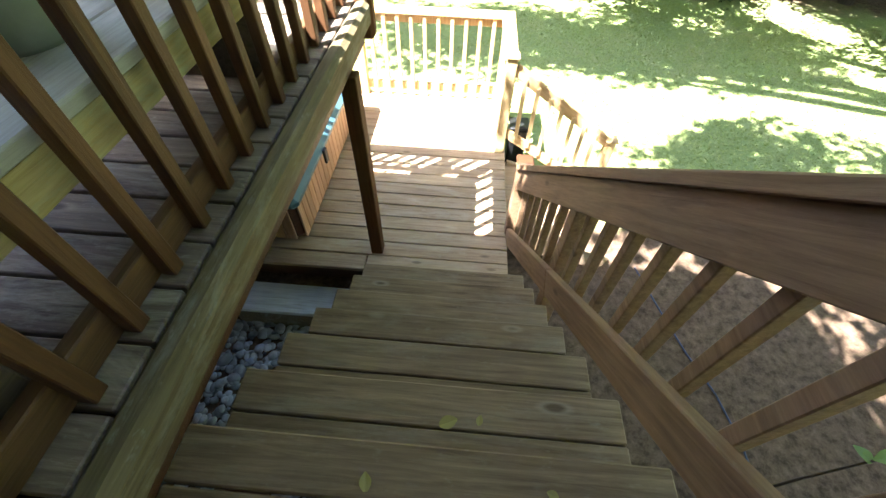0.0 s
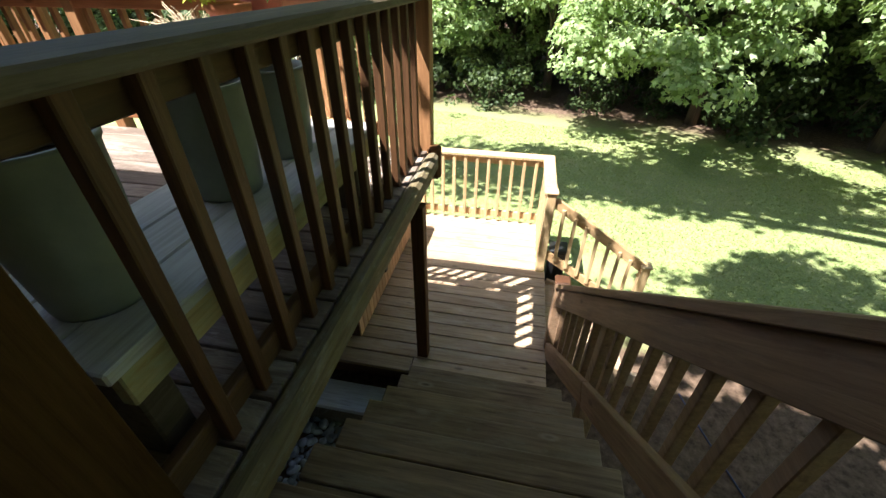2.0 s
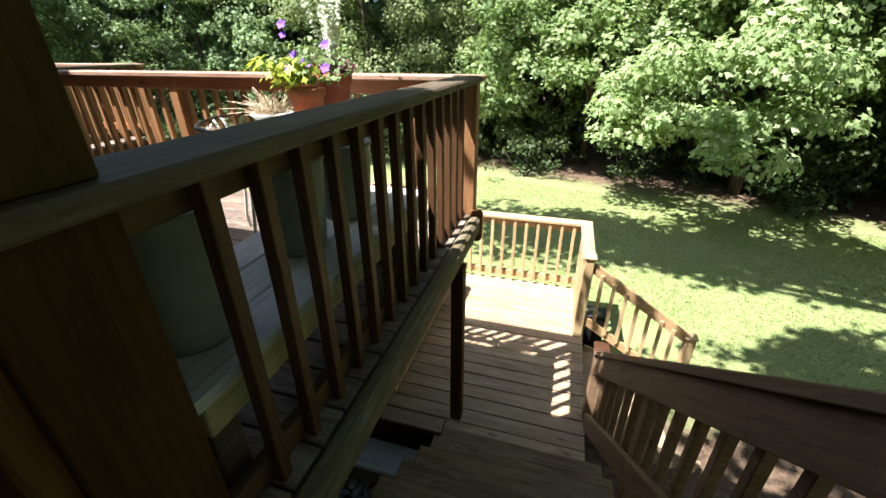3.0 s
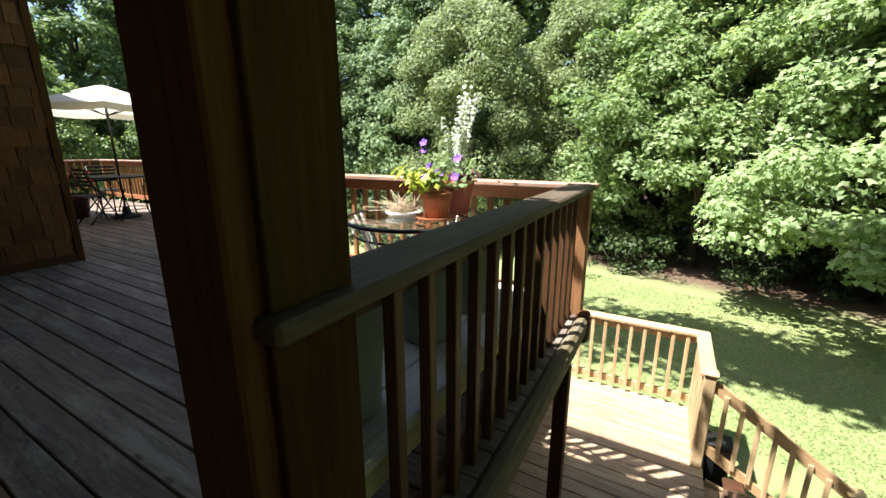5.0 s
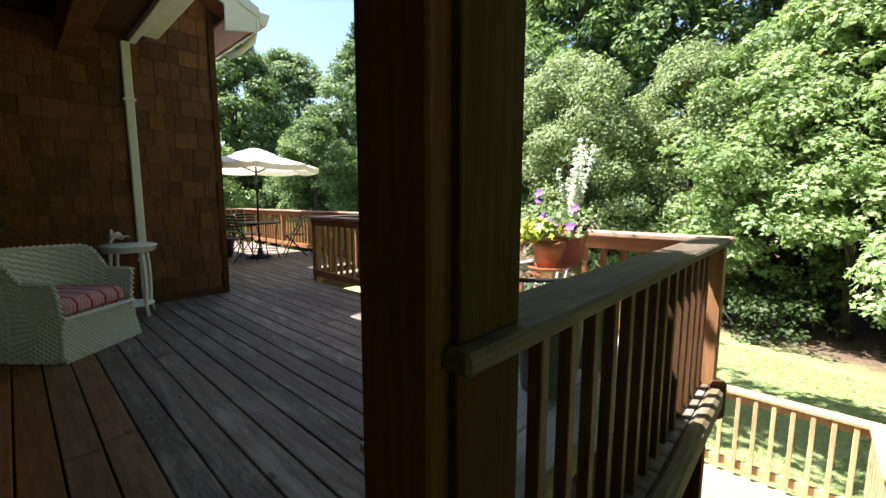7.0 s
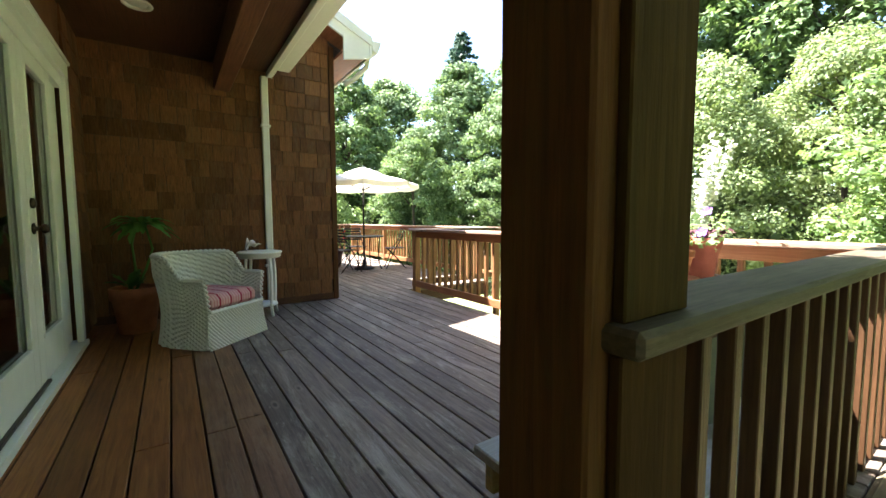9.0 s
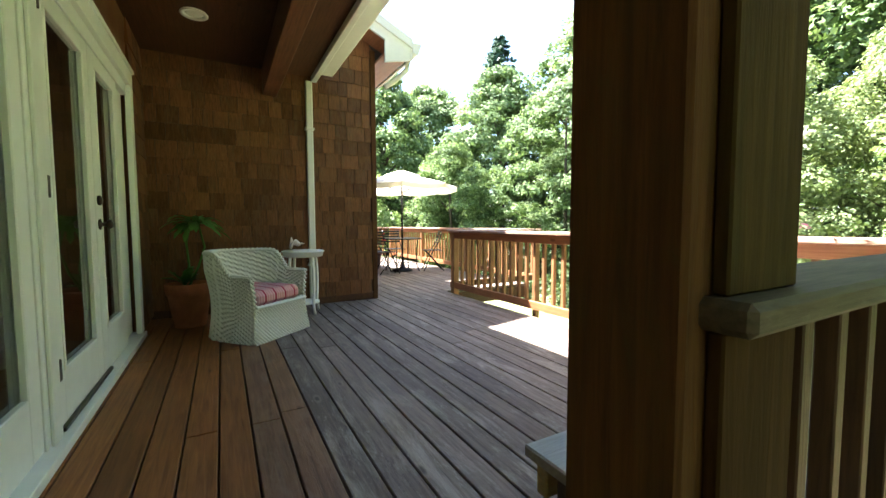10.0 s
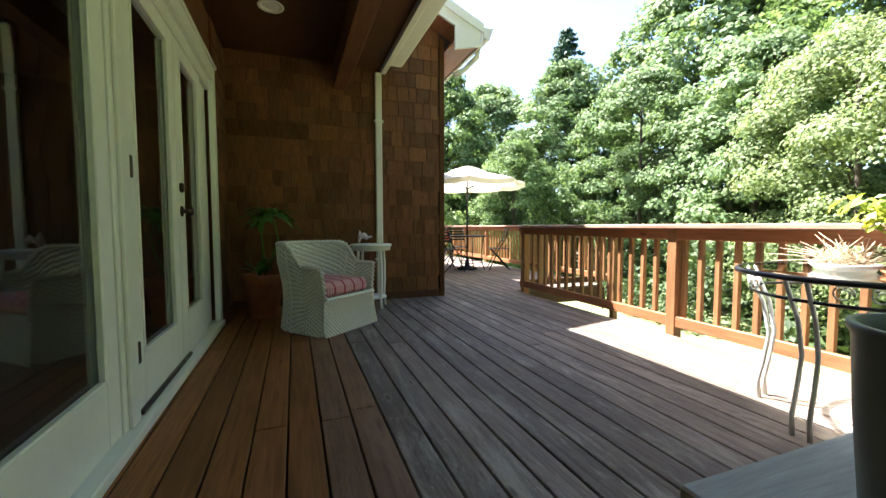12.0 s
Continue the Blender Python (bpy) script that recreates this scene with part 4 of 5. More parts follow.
for k in range(4):
    bm.faces.new((fa[(k + 1) % 4], fa[k], fb[k], fb[(k + 1) % 4]))
part("wall_core", bm, M_DARKWOOD, wall_side)
part("corner_board", box(WALL_X - 0.13, WALL_X + 0.022, CORNER_Y - 0.055, CORNER_Y + 0.012, 0.0, EZ + 0.05, 0.004), M_POST, wall_side)
part("base_board", box(WALL_X - 0.01, WALL_X + 0.018, WALL_Y, CORNER_Y - 0.056, 0.002, 0.10, 0.003), M_DARKWOOD, wall_side)


def shingle_mesh(w, h):
    me = bpy.data.meshes.new("shingle")
    v = [(0.0, 0, h), (0.0, w, h), (0.004, w, h), (0.004, 0, h), (0.0, 0, 0), (0.0, w, 0), (0.030, w, 0), (0.030, 0, 0)]
    me.from_pydata(v, [], [(0, 1, 2, 3), (7, 6, 5, 4), (3, 2, 6, 7), (0, 4, 5, 1), (1, 5, 6, 2), (0, 3, 7, 4)])
    me.materials.append(M_SHINGLE)
    return me


SH_W = (0.10, 0.125, 0.15, 0.175, 0.20, 0.235)
SH = [shingle_mesh(w - 0.007, 0.235) for w in SH_W]
rs = random.Random(4)


def shingle_rows(y0, y1, z0, exposure, ztop, matrix, parent):
    z = z0
    while True:
        y, some = y0, False
        while y < y1 - 0.02:
            k = rs.randrange(6)
            while k > 0 and y + SH_W[k] > y1 + 0.01:
                k -= 1
            if z < ztop(y) - 0.05:
                ob = new("shingle", SH[k])
                ob.parent = parent
                ob.matrix_parent_inverse = parent.matrix_world.inverted()
                ob.matrix_basis = matrix @ pose(rs.uniform(0, 0.003), y, z + rs.uniform(-0.004, 0.004), 0, 2.6, 0)
                some = True
            y += SH_W[k]
        z += exposure
        if not some:
            return


shingle_rows(WALL_Y + 0.01, CORNER_Y - 0.06, 0.09, 0.185, lambda y: EZ - 0.1 + (ER - y) * PITCH_R if y > 0.42 else min(2.86, 9), Matrix.Translation((WALL_X - 0.012, 0, 0)), wall_side)
shingle_rows(-WALL_X - 0.73, -WALL_X + 0.0, 0.05, 0.185, lambda y: 2.84, pose(0, WALL_Y - 0.003, 0, 0, 0, 90), wall_door)

# ---- things on the upper deck ----
M_BENCH = wood("pale_bench_board", (0.26, 0.25, 0.22), (0.48, 0.465, 0.43), "Y", 0.7, 0.15, (0.30, 0.29, 0.25), 0.5)
M_LICHEN = wood("lichened_edge_board", (0.22, 0.16, 0.06), (0.45, 0.36, 0.18), "Y", 0.85, 0.2, (0.30, 0.36, 0.24), 0.8)
bench = thing("bench", (-0.96, 0.9, 0), "low timber bench with pale boards beside the railing", "bench")
for k in range(3):
    x0 = -1.213 + 0.168 * k
    part("seat_board", box(x0, x0 + 0.164, 0.085, 1.62, 0.375, 0.41, 0.005), M_BENCH, bench)
for x0, x1 in ((-0.765, -0.725), (-1.19, -1.15)):
    part("side_board", box(x0, x1, 0.11, 1.59, 0.275, 0.374, 0.005), M_LICHEN, bench, "lichen-stained edge board")
for y in (0.14, 1.45):
    part("leg", box(-1.145, -0.775, y, y + 0.09, 0.0, 0.374, 0.006), M_CAP, bench)

M_PLANTER = plain("grey_green_glaze", (0.17, 0.185, 0.15), 0.5, 0, 0.2, 4, 0.5, 0.1)
M_SOIL = plain("potting_soil", (0.03, 0.022, 0.016), 0.95, 0, 0.4, 40, 0.1, 0.5)


def planter(x, y, z, r, h):
    p = thing("planter", (x, y, z), "tall grey-green glazed planter on the bench", "planter", "planters on the bench")
    part("pot", moved(lathe([(0, 0), (r * 0.78, 0), (r * 0.8, 0.01), (r * 0.93, h * 0.6), (r * 0.98, h * 0.94), (r * 1.03, h * 0.97), (r * 1.03, h), (r * 0.94, h), (r * 0.92, h - 0.03), (r * 0.9, h - 0.05)], 32), pose(x, y, z)), M_PLANTER, p)
    part("soil", moved(lathe([(0, h - 0.05), (r * 0.905, h - 0.052)], 24), pose(x, y, z)), M_SOIL, p)
    return p


for px, py, pr, ph in ((-0.915, 0.29, 0.13, 0.365), (-0.965, 0.83, 0.135, 0.35), (-0.95, 1.19, 0.13, 0.33)):
    planter(px, py, 0.41, pr, ph)

# wicker armchair
M_WICKER = plain("white_wicker", (0.70, 0.71, 0.68), 0.55, 0, 0.12, 60, 0.3, 0.2)


def stripe_material():
    m, nt, b = material("striped_cushion_cloth", 0.9, 0, 0.1)
    tc = nt.nodes.new("ShaderNodeTexCoord")
    sep = nt.nodes.new("ShaderNodeSeparateXYZ")
    nt.links.new(tc.outputs["Object"], sep.inputs[0])
    u = math_node(nt, "FRACT", math_node(nt, "MULTIPLY_ADD", sep.outputs[1], 8.5), 0)
    u2 = math_node(nt, "FRACT", math_node(nt, "MULTIPLY", sep.outputs[1], 34.0), 0)
    base = mix(nt, ramp(nt, u2, [(0.4, (0, 0, 0)), (0.6, (1, 1, 1))]), (0.50, 0.22, 0.24), (0.60, 0.36, 0.36))
    col = mix(nt, ramp(nt, u, [(0.0, (1, 1, 1)), (0.16, (1, 1, 1)), (0.2, (0, 0, 0))]), base, (0.30, 0.03, 0.06))
    nt.links.new(col, b.inputs["Base Color"])
    bump(nt, b, noise_tex(nt, tc.outputs["Object"], 220, 3), 0.3, 0.002)
    return m


def u_line(s, k):
    """The plan of the chair's shell, s from 0 (one front edge) over the back to 1 (the other), k: scale."""
    w, f, bk = 0.34, 0.30, -0.34
    side = 0.36
    a = side / (2 * side + math.pi * 0.5 * (w + 0.32) * 0.62)
    if s < a:
        return f - (f - 0.0) * s / a, -w * k
    if s > 1 - a:
        return f - (f - 0.0) * (1 - s) / a, w * k
    th = math.pi * (s - a) / (1 - 2 * a)
    return -abs(bk) * k * math.sin(th), -w * k * math.cos(th)


def chair_shell():
    bm = bmesh.new()
    nu, nz = 84, 34
    for off, flip in ((0.0, False), (-0.04, True)):
        grid = []
        for i in range(nu + 1):
            s = i / nu
            back = max(0.0, math.sin(math.pi * s)) ** 2
            ht = 0.55 + 0.19 * min(1, max(0, (abs(s - 0.5) * -1 + 0.33) / 0.12))
            col = []
            for j in range(nz + 1):
                z = ht * j / nz
                q = z / 0.74
                k = 1.0 + off - 0.10 * math.sin(math.pi * min(1, q * 1.25)) + 0.06 * q
                x, y = u_line(s, k)
                wv = 0.0055 * (1 if (i // 2 + j) % 2 else -1)
                n = Vector((x, y, 0)).normalized()
                col.append(bm.verts.new((x + n.x * wv, y + n.y * wv, z)))
            grid.append(col)
        for i in range(nu):
            for j in range(nz):
                f = (grid[i][j], grid[i + 1][j], grid[i + 1][j + 1], grid[i][j + 1])
                bm.faces.new(f[::-1] if flip else f)
    return bm


def braid(points, r):
    bm = bmesh.new()
    for ph in (0, math.pi):
        out = []
        pts = [Vector(p) for p in points]
        for i in range(len(pts) * 4 - 4):
            a, b = pts[i // 4], pts[min(i // 4 + 1, len(pts) - 1)]
            p = a.lerp(b, (i % 4) / 4)
            ang = i * 0.8 + ph
            out.append(p + Vector((math.cos(ang) * r * 0.55, math.sin(ang) * r * 0.4, math.sin(ang) * r * 0.55)))
        put(tube(out, r * 0.62, 6), bm)
    return bm


def round_back(bm, r):
    """Draws the rear corners in to the curve of the chair's back."""
    for v in bm.verts:
        if v.co.x < 0:
            d = math.hypot(v.co.x, v.co.y)
            if d > r:
                v.co.x *= r / d
                v.co.y *= r / d


def wicker_chair():
    c = thing("wicker_armchair", (0, 0, 0), "white woven wicker armchair with pink striped cushion", "chair")
    part("shell", chair_shell(), M_WICKER, c)
    rim = []
    for i in range(61):
        s = i / 60
        ht = 0.55 + 0.19 * min(1, max(0, (-abs(s - 0.5) + 0.33) / 0.12))
        q = ht / 0.74
        x, y = u_line(s, 0.98 - 0.10 * math.sin(math.pi * min(1, q * 1.25)) + 0.06 * q)
        rim.append((x, y, ht + 0.008))
    part("rim", braid(rim, 0.018), M_WICKER, c, "braided wicker rim")
    for sgn in (-1, 1):
        edge = [(0.31, sgn * 0.325 * (1.0 - 0.1 * math.sin(math.pi * min(1, z / 0.74 * 1.25)) + 0.06 * z / 0.74), z) for z in [0.56 * k / 14 for k in range(15)]]
        part("arm_edge", braid(edge[::-1], 0.017), M_WICKER, c)
    bm = bmesh.new()
    g = []
    for i in range(41):
        y = -0.33 + 0.66 * i / 40
        g.append([bm.verts.new((0.315 + 0.03 * (1 - j / 18) ** 2 + 0.007 * (1 if (i + j) % 2 else -1), y * (1.0 + 0.03 * (1 - j / 18) - 0.06 * (j / 18)), 0.30 * j / 18)) for j in range(19)])
    for i in range(40):
        for j in range(18):
            bm.faces.new((g[i][j], g[i + 1][j], g[i + 1][j + 1], g[i][j + 1]))
    part("apron", bm, M_WICKER, c, "woven front apron")
    part("apron_edge", braid([(0.325, -0.31 + 0.62 * k / 14, 0.305) for k in range(15)], 0.016), M_WICKER, c)
    seat = box(-0.27, 0.31, -0.29, 0.29, 0.27, 0.30, 0.005)
    bmesh.ops.subdivide_edges(seat, edges=seat.edges[:], cuts=5, use_grid_fill=True)
    round_back(seat, 0.28)
    part("seat", seat, M_WICKER, c)
    cu = box(-0.25, 0.30, -0.275, 0.275, 0.302, 0.425, 0.035)
    bmesh.ops.subdivide_edges(cu, edges=cu.edges[:], cuts=5, use_grid_fill=True)
    round_back(cu, 0.272)
    for v in cu.verts:
        e = 1 - max(abs(v.co.x - 0.025) / 0.275, abs(v.co.y) / 0.275) ** 2
        v.co.z += 0.02 * e * (1 if v.co.z > 0.36 else 0)
    for f in cu.faces:
        f.smooth = True
    part("cushion", cu, stripe_material(), c, "pink cushion with red stripes")
    return c


chair = wicker_chair()
chair.matrix_basis = pose(-4.558, -0.40, 0, 0, 0, 41) @ Matrix.Diagonal((1.12, 1.03, 1.03, 1))

side_table = thing("side_table", (-5.22, 0.19, 0), "small round white-painted side table with slim legs", "table")
part("tabletop", moved(lathe([(0, 0.655), (0.205, 0.655), (0.215, 0.66), (0.225, 0.705), (0.235, 0.71), (0.235, 0.722), (0.22, 0.728), (0, 0.728)], 32), pose(-5.22, 0.19, 0)), M_WHITE, side_table)
for a in (25, 115, 205, 295):
    ca, sa = math.cos(radians(a)), math.sin(radians(a))
    part("leg", tube([(-5.22 + ca * r, 0.19 + sa * r, z) for r, z in ((0.17, 0.66), (0.185, 0.5), (0.185, 0.3), (0.175, 0.12), (0.20, 0.0))], 0.016, 8), M_WHITE, side_table)
part("lower_shelf", moved(lathe([(0, 0.11), (0.17, 0.11), (0.175, 0.12), (0.17, 0.13), (0, 0.13)], 24), pose(-5.22, 0.19, 0)), M_WHITE, side_table)

M_SHELL = plain("pinkish_shell", (0.66, 0.56, 0.50), 0.4, 0, 0.2, 18, 0.4, 0.15)
bm = bmesh.new()
prev = None
for i in range(64):
    t = i / 63
    ang = t * 4.2 * math.pi
    r = 0.006 + 0.062 * t ** 1.3
    cx, cy, cz = 0.11 - 0.17 * t, r * 0.55 * math.cos(ang), 0.065 + r * 0.45 * math.sin(ang)
    ring = []
    for k in range(12):
        a = 2 * math.pi * k / 12
        rr = r * (1 + (0.55 if k == 3 and i % 7 == 0 and t > 0.3 else 0))
        ring.append(bm.verts.new((cx + 0.35 * rr * math.cos(a), cy + rr * math.cos(a + ang * 0.2), cz + rr * math.sin(a + ang * 0.2) * 0.9)))
    if prev:
        for k in range(12):
            bm.faces.new((prev[k], prev[(k + 1) % 12], ring[(k + 1) % 12], ring[k])).smooth = True
    prev = ring
bm.faces.new(prev)
zmin = min(v.co.z for v in bm.verts)
shell = tagged(part("conch_shell", moved(bm, pose(-5.23, 0.10, 0.728 - zmin, 0, 0, 60)), M_SHELL), "large pale pink conch shell on the side table", "shell")

# potted plant by the wall
M_LEAFDARK = leaf_material("houseplant_leaf", (0.06, 0.15, 0.03), (0.12, 0.28, 0.065), (0.20, 0.38, 0.10), 0.3)


def clay_pot(name, x, y, z, r, h, label, mat=None, group=""):
    p = thing(name, (x, y, z), label, "plant", group)
    part("pot", moved(lathe([(0, 0), (r * 0.68, 0), (r * 0.70, 0.008), (r * 0.92, h * 0.74), (r * 1.0, h * 0.75), (r * 1.03, h * 0.98), (r * 1.0, h), (r * 0.9, h), (r * 0.88, h * 0.9)], 28), pose(x, y, z)), mat or M_TERRACOTTA, p, "terracotta pot")
    part("soil", moved(lathe([(0, h * 0.9), (r * 0.885, h * 0.9)], 20), pose(x, y, z)), M_SOIL, p)
    return p


def leaf_blade(p, d, length, width, bend=0.4, lobes=0):
    """A long leaf from p along d, arching down, with side fingers when lobes > 0."""
    bm = bmesh.new()
    d = Vector(d).normalized()
    side = d.cross(Vector((0, 0, 1))).normalized()
    n = 7
    rows = []
    for i in range(n + 1):
        t = i / n
        c = Vector(p) + d * length * t + Vector((0, 0, -bend * length * t * t))
        w = width * math.sin(math.pi * min(0.98, 0.08 + 0.92 * t)) ** 0.8
        if lobes and i % 2:
            w *= 0.45
        rows.append((bm.verts.new(c - side * w + Vector((0, 0, w * 0.25))), bm.verts.new(c), bm.verts.new(c + side * w + Vector((0, 0, w * 0.25)))))
    for a, b in zip(rows, rows[1:]):
        bm.faces.new((a[0], a[1], b[1], b[0]))
        bm.faces.new((a[1], a[2], b[2], b[1]))
    return bm


plant = clay_pot("potted_plant", -5.16, -0.94, 0, 0.205, 0.44, "leggy green houseplant in a terracotta pot by the wall")
rp = random.Random(11)
px, py = -5.16, -0.98
for pts in ([(px, py, 0.38), (px + 0.03, py + 0.05, 0.62), (px - 0.01, py + 0.03, 0.85), (px, py + 0.08, 1.06)], [(px, py + 0.03, 0.38), (px + 0.02, py + 0.13, 0.6), (px, py + 0.19, 0.8), (px, py + 0.14, 1.04)]):
    part("stem", tube(pts, 0.013, 7, 0.7), M_LEAFDARK, plant, "bare curved green stem")
for k in range(24):
    a = k * 2.4
    part("leaf", leaf_blade((px, py + 0.10, 1.04), (math.cos(a), math.sin(a), rp.uniform(0.0, 0.9)), rp.uniform(0.24, 0.38), 0.055, 0.6, 1), M_LEAFDARK, plant)
for k in range(11):
    a = k * 2.1 + 0.5
    part("leaf", leaf_blade((px, py, 0.42), (math.cos(a), math.sin(a), rp.uniform(0.7, 1.9)), rp.uniform(0.22, 0.36), 0.06, 0.35, 1), M_LEAFDARK, plant)

# glass table in the corner of the deck
TX, TY, TZ, TR = -1.66, 1.81, 0.72, 0.49
table = thing("glass_table", (TX, TY, 0), "round glass-topped garden table with curled metal legs", "table")


def hoop(x, y, z, r, thick, segs=40):
    bm = bmesh.new()
    rings = []
    for k in range(segs):
        a = 2 * math.pi * k / segs
        rings.append([bm.verts.new((x + (r + thick * math.cos(b)) * math.cos(a), y + (r + thick * math.cos(b)) * math.sin(a), z + thick * math.sin(b))) for b in [2 * math.pi * j / 8 for j in range(8)]])
    for k in range(segs):
        for j in range(8):
            bm.faces.new((rings[k][j], rings[(k + 1) % segs][j], rings[(k + 1) % segs][(j + 1) % 8], rings[k][(j + 1) % 8])).smooth = True
    return bm


gtop = part("glass_top", moved(lathe([(0, TZ - 0.010), (TR - 0.01, TZ - 0.010), (TR - 0.005, TZ - 0.005), (TR - 0.01, TZ), (0, TZ)], 48, False), pose(TX, TY, 0)), glass("table_glass", (0.86, 0.93, 0.9)), table, "clear glass disc")
gtop.visible_shadow = False
part("rim", hoop(TX, TY, TZ - 0.012, TR, 0.013), M_IRON, table, "dark metal rim")
part("apron_ring", hoop(TX, TY, TZ - 0.11, TR - 0.06, 0.008), M_IRON, table)
for a0 in (189, 265, 350, 82):
    for da in (-5, 5):
        a = radians(a0 + da)
        ca, sa = math.cos(a), math.sin(a)
        part("leg", tube([(TX + ca * r, TY + sa * r, z) for r, z in ((TR - 0.02, TZ - 0.02), (TR - 0.05, TZ - 0.09), (TR - 0.10, TZ - 0.2), (TR - 0.13, 0.36), (TR - 0.11, 0.2), (TR - 0.09, 0.09), (TR - 0.1, 0.0))], 0.010, 8), M_GREYMETAL, table, "curved metal leg, pale grey for the sun on it")
    for k in range(3):
        a = radians(a0 + 18 + 14 * k)
        ca, sa = math.cos(a), math.sin(a)
        part("scroll", tube([(TX + ca * (TR - 0.05) - sa * 0.035 * math.cos(b) * (1 - b / 16), TY + sa * (TR - 0.05) + ca * 0.035 * math.cos(b) * (1 - b / 16), TZ - 0.06 + 0.035 * math.sin(b) * (1 - b / 16)) for b in [0.5 * j for j in range(20)]], 0.004, 5), M_GREYMETAL, table)

M_YELLOWLEAF = leaf_material("lime_coleus_leaf", (0.22, 0.30, 0.03), (0.42, 0.48, 0.06), (0.6, 0.58, 0.12), 0.3)
M_PETUNIA = plain("purple_petal", (0.22, 0.10, 0.55), 0.7, 0, 0.25, 30, 0.2, 0.0)
M_SILVER = leaf_material("silver_foliage", (0.5, 0.56, 0.45), (0.68, 0.72, 0.62), (0.8, 0.82, 0.75), 0.25)
M_MAROON = leaf_material("maroon_foliage", (0.07, 0.02, 0.035), (0.14, 0.04, 0.06), (0.22, 0.08, 0.08), 0.2)
M_STRAW = plain("dry_straw", (0.46, 0.37, 0.25), 0.9, 0, 0.3, 30, 0.1, 0.2)
M_REDPETAL = plain("red_petal", (0.6, 0.06, 0.05), 0.7, 0, 0.25, 30, 0.2, 0.0)


def foliage(name, x, y, z, r, h, n, size, mat, parent, seed, label=""):
    rg = np.random.default_rng(seed)
    cs = [np.array([x + rg.normal() * r * 0.5, y + rg.normal() * r * 0.5, z + rg.uniform(0, h)]) for _ in range(n)]
    v, f = leaf_cloud(rg, cs, [size * 1.6] * n, 9 / (size * size * 2.5), size, 0.8, 0.5)
    ob = new(name, cloud_mesh(name, v, f, mat))
    ob.parent = parent
    ob.matrix_parent_inverse = parent.matrix_world.inverted()
    if label:
        ob["label"] = label
    return ob


def flower(p, r, mat, parent):
    bm = bmesh.new()
    c = bm.verts.new(p)
    rim = []
    for k in range(15):
        a = 2 * math.pi * k / 15
        q = r * (1.0 if k % 3 else 0.72)
        rim.append(bm.verts.new((p[0] + q * math.cos(a), p[1] - 0.35 * r + 0.5 * q * math.sin(a), p[2] + q * math.sin(a) * 0.85)))
    for k in range(15):
        bm.faces.new((c, rim[k], rim[(k + 1) % 15]))
    return part("flower", bm, mat, parent)


ax, ay = -1.48, 1.78
pot_a = clay_pot("flower_pot", ax, ay, TZ + 0.012, 0.105, 0.165, "terracotta pot of lime leaves and purple petunias on the table")
part("saucer", moved(lathe([(0, 0), (0.12, 0), (0.135, 0.02), (0.125, 0.02), (0.115, 0.008), (0, 0.008)], 24), pose(ax, ay, TZ + 0.001)), M_TERRACOTTA, pot_a)
foliage("lime_leaves", ax - 0.10, ay - 0.02, TZ + 0.20, 0.13, 0.09, 16, 0.055, M_YELLOWLEAF, pot_a, 21, "lime-yellow coleus leaves")
foliage("green_leaves", ax + 0.05, ay + 0.02, TZ + 0.2, 0.15, 0.22, 20, 0.035, M_MAPLE, pot_a, 22)
for k in range(9):
    flower((ax + rp.uniform(-0.1, 0.2), ay + rp.uniform(-0.12, 0.04), TZ + rp.uniform(0.26, 0.5)), rp.uniform(0.02, 0.03), M_PETUNIA, pot_a)
bx, by = -1.45, 2.03
pot_b = clay_pot("flower_pot", bx, by, TZ + 0.001, 0.115, 0.24, "reddish clay pot with tall silver spikes on the table", plain("red_clay", (0.34, 0.09, 0.06), 0.7, 0, 0.2, 9))
foliage("maroon_leaves", bx, by, TZ + 0.22, 0.14, 0.08, 14, 0.035, M_MAROON, pot_b, 23, "maroon trailing leaves")
for k in range(15):
    a, q = rp.uniform(0, 6.28), rp.uniform(0.03, 0.2)
    h = rp.uniform(0.36, 0.66)
    x1, y1 = bx + 1.0 * q * math.cos(a), by + 1.0 * q * math.sin(a)
    rg = np.random.default_rng(60 + k)
    pts = [np.array([bx + (x1 - bx) * u, by + (y1 - by) * u, TZ + 0.22 + h * u]) for u in np.linspace(0.1, 1, 16)]
    v, f = leaf_cloud(rg, pts, [0.016] * 16, 20000, 0.020, 1.0, 0.4, 1.8)
    sp = new("silver_spike", cloud_mesh("silver_spike", v, f, M_SILVER))
    sp.parent = pot_b
    sp.matrix_parent_inverse = pot_b.matrix_world.inverted()

nest = thing("dried_plant", (-1.74, 1.78, TZ), "tangle of dry straw-coloured stems on the glass table", "dried plant")
part("dish", moved(lathe([(0, 0.001), (0.10, 0.001), (0.13, 0.03), (0.125, 0.032), (0.095, 0.008), (0, 0.008)], 24), pose(-1.74, 1.78, TZ)), M_GREYMETAL, nest)
bm = bmesh.new()
for k in range(150):
    a, e = rp.uniform(0, 6.28), rp.uniform(0.05, 1.1)
    L = rp.uniform(0.08, 0.2)
    p0 = Vector((-1.74 + rp.uniform(-0.07, 0.07), 1.78 + rp.uniform(-0.07, 0.07), TZ + 0.03))
    d = Vector((math.cos(a) * math.cos(e), math.sin(a) * math.cos(e), math.sin(e)))
    bend = Vector((rp.uniform(-1, 1), rp.uniform(-1, 1), -0.4)) * L * 0.35
    put(tube([p0, p0 + d * L * 0.5, p0 + d * L + bend], rp.uniform(0.0018, 0.0035), 4, 0.5), bm)
part("straw_tangle", bm, M_STRAW, nest)["kind"] = "stuff"

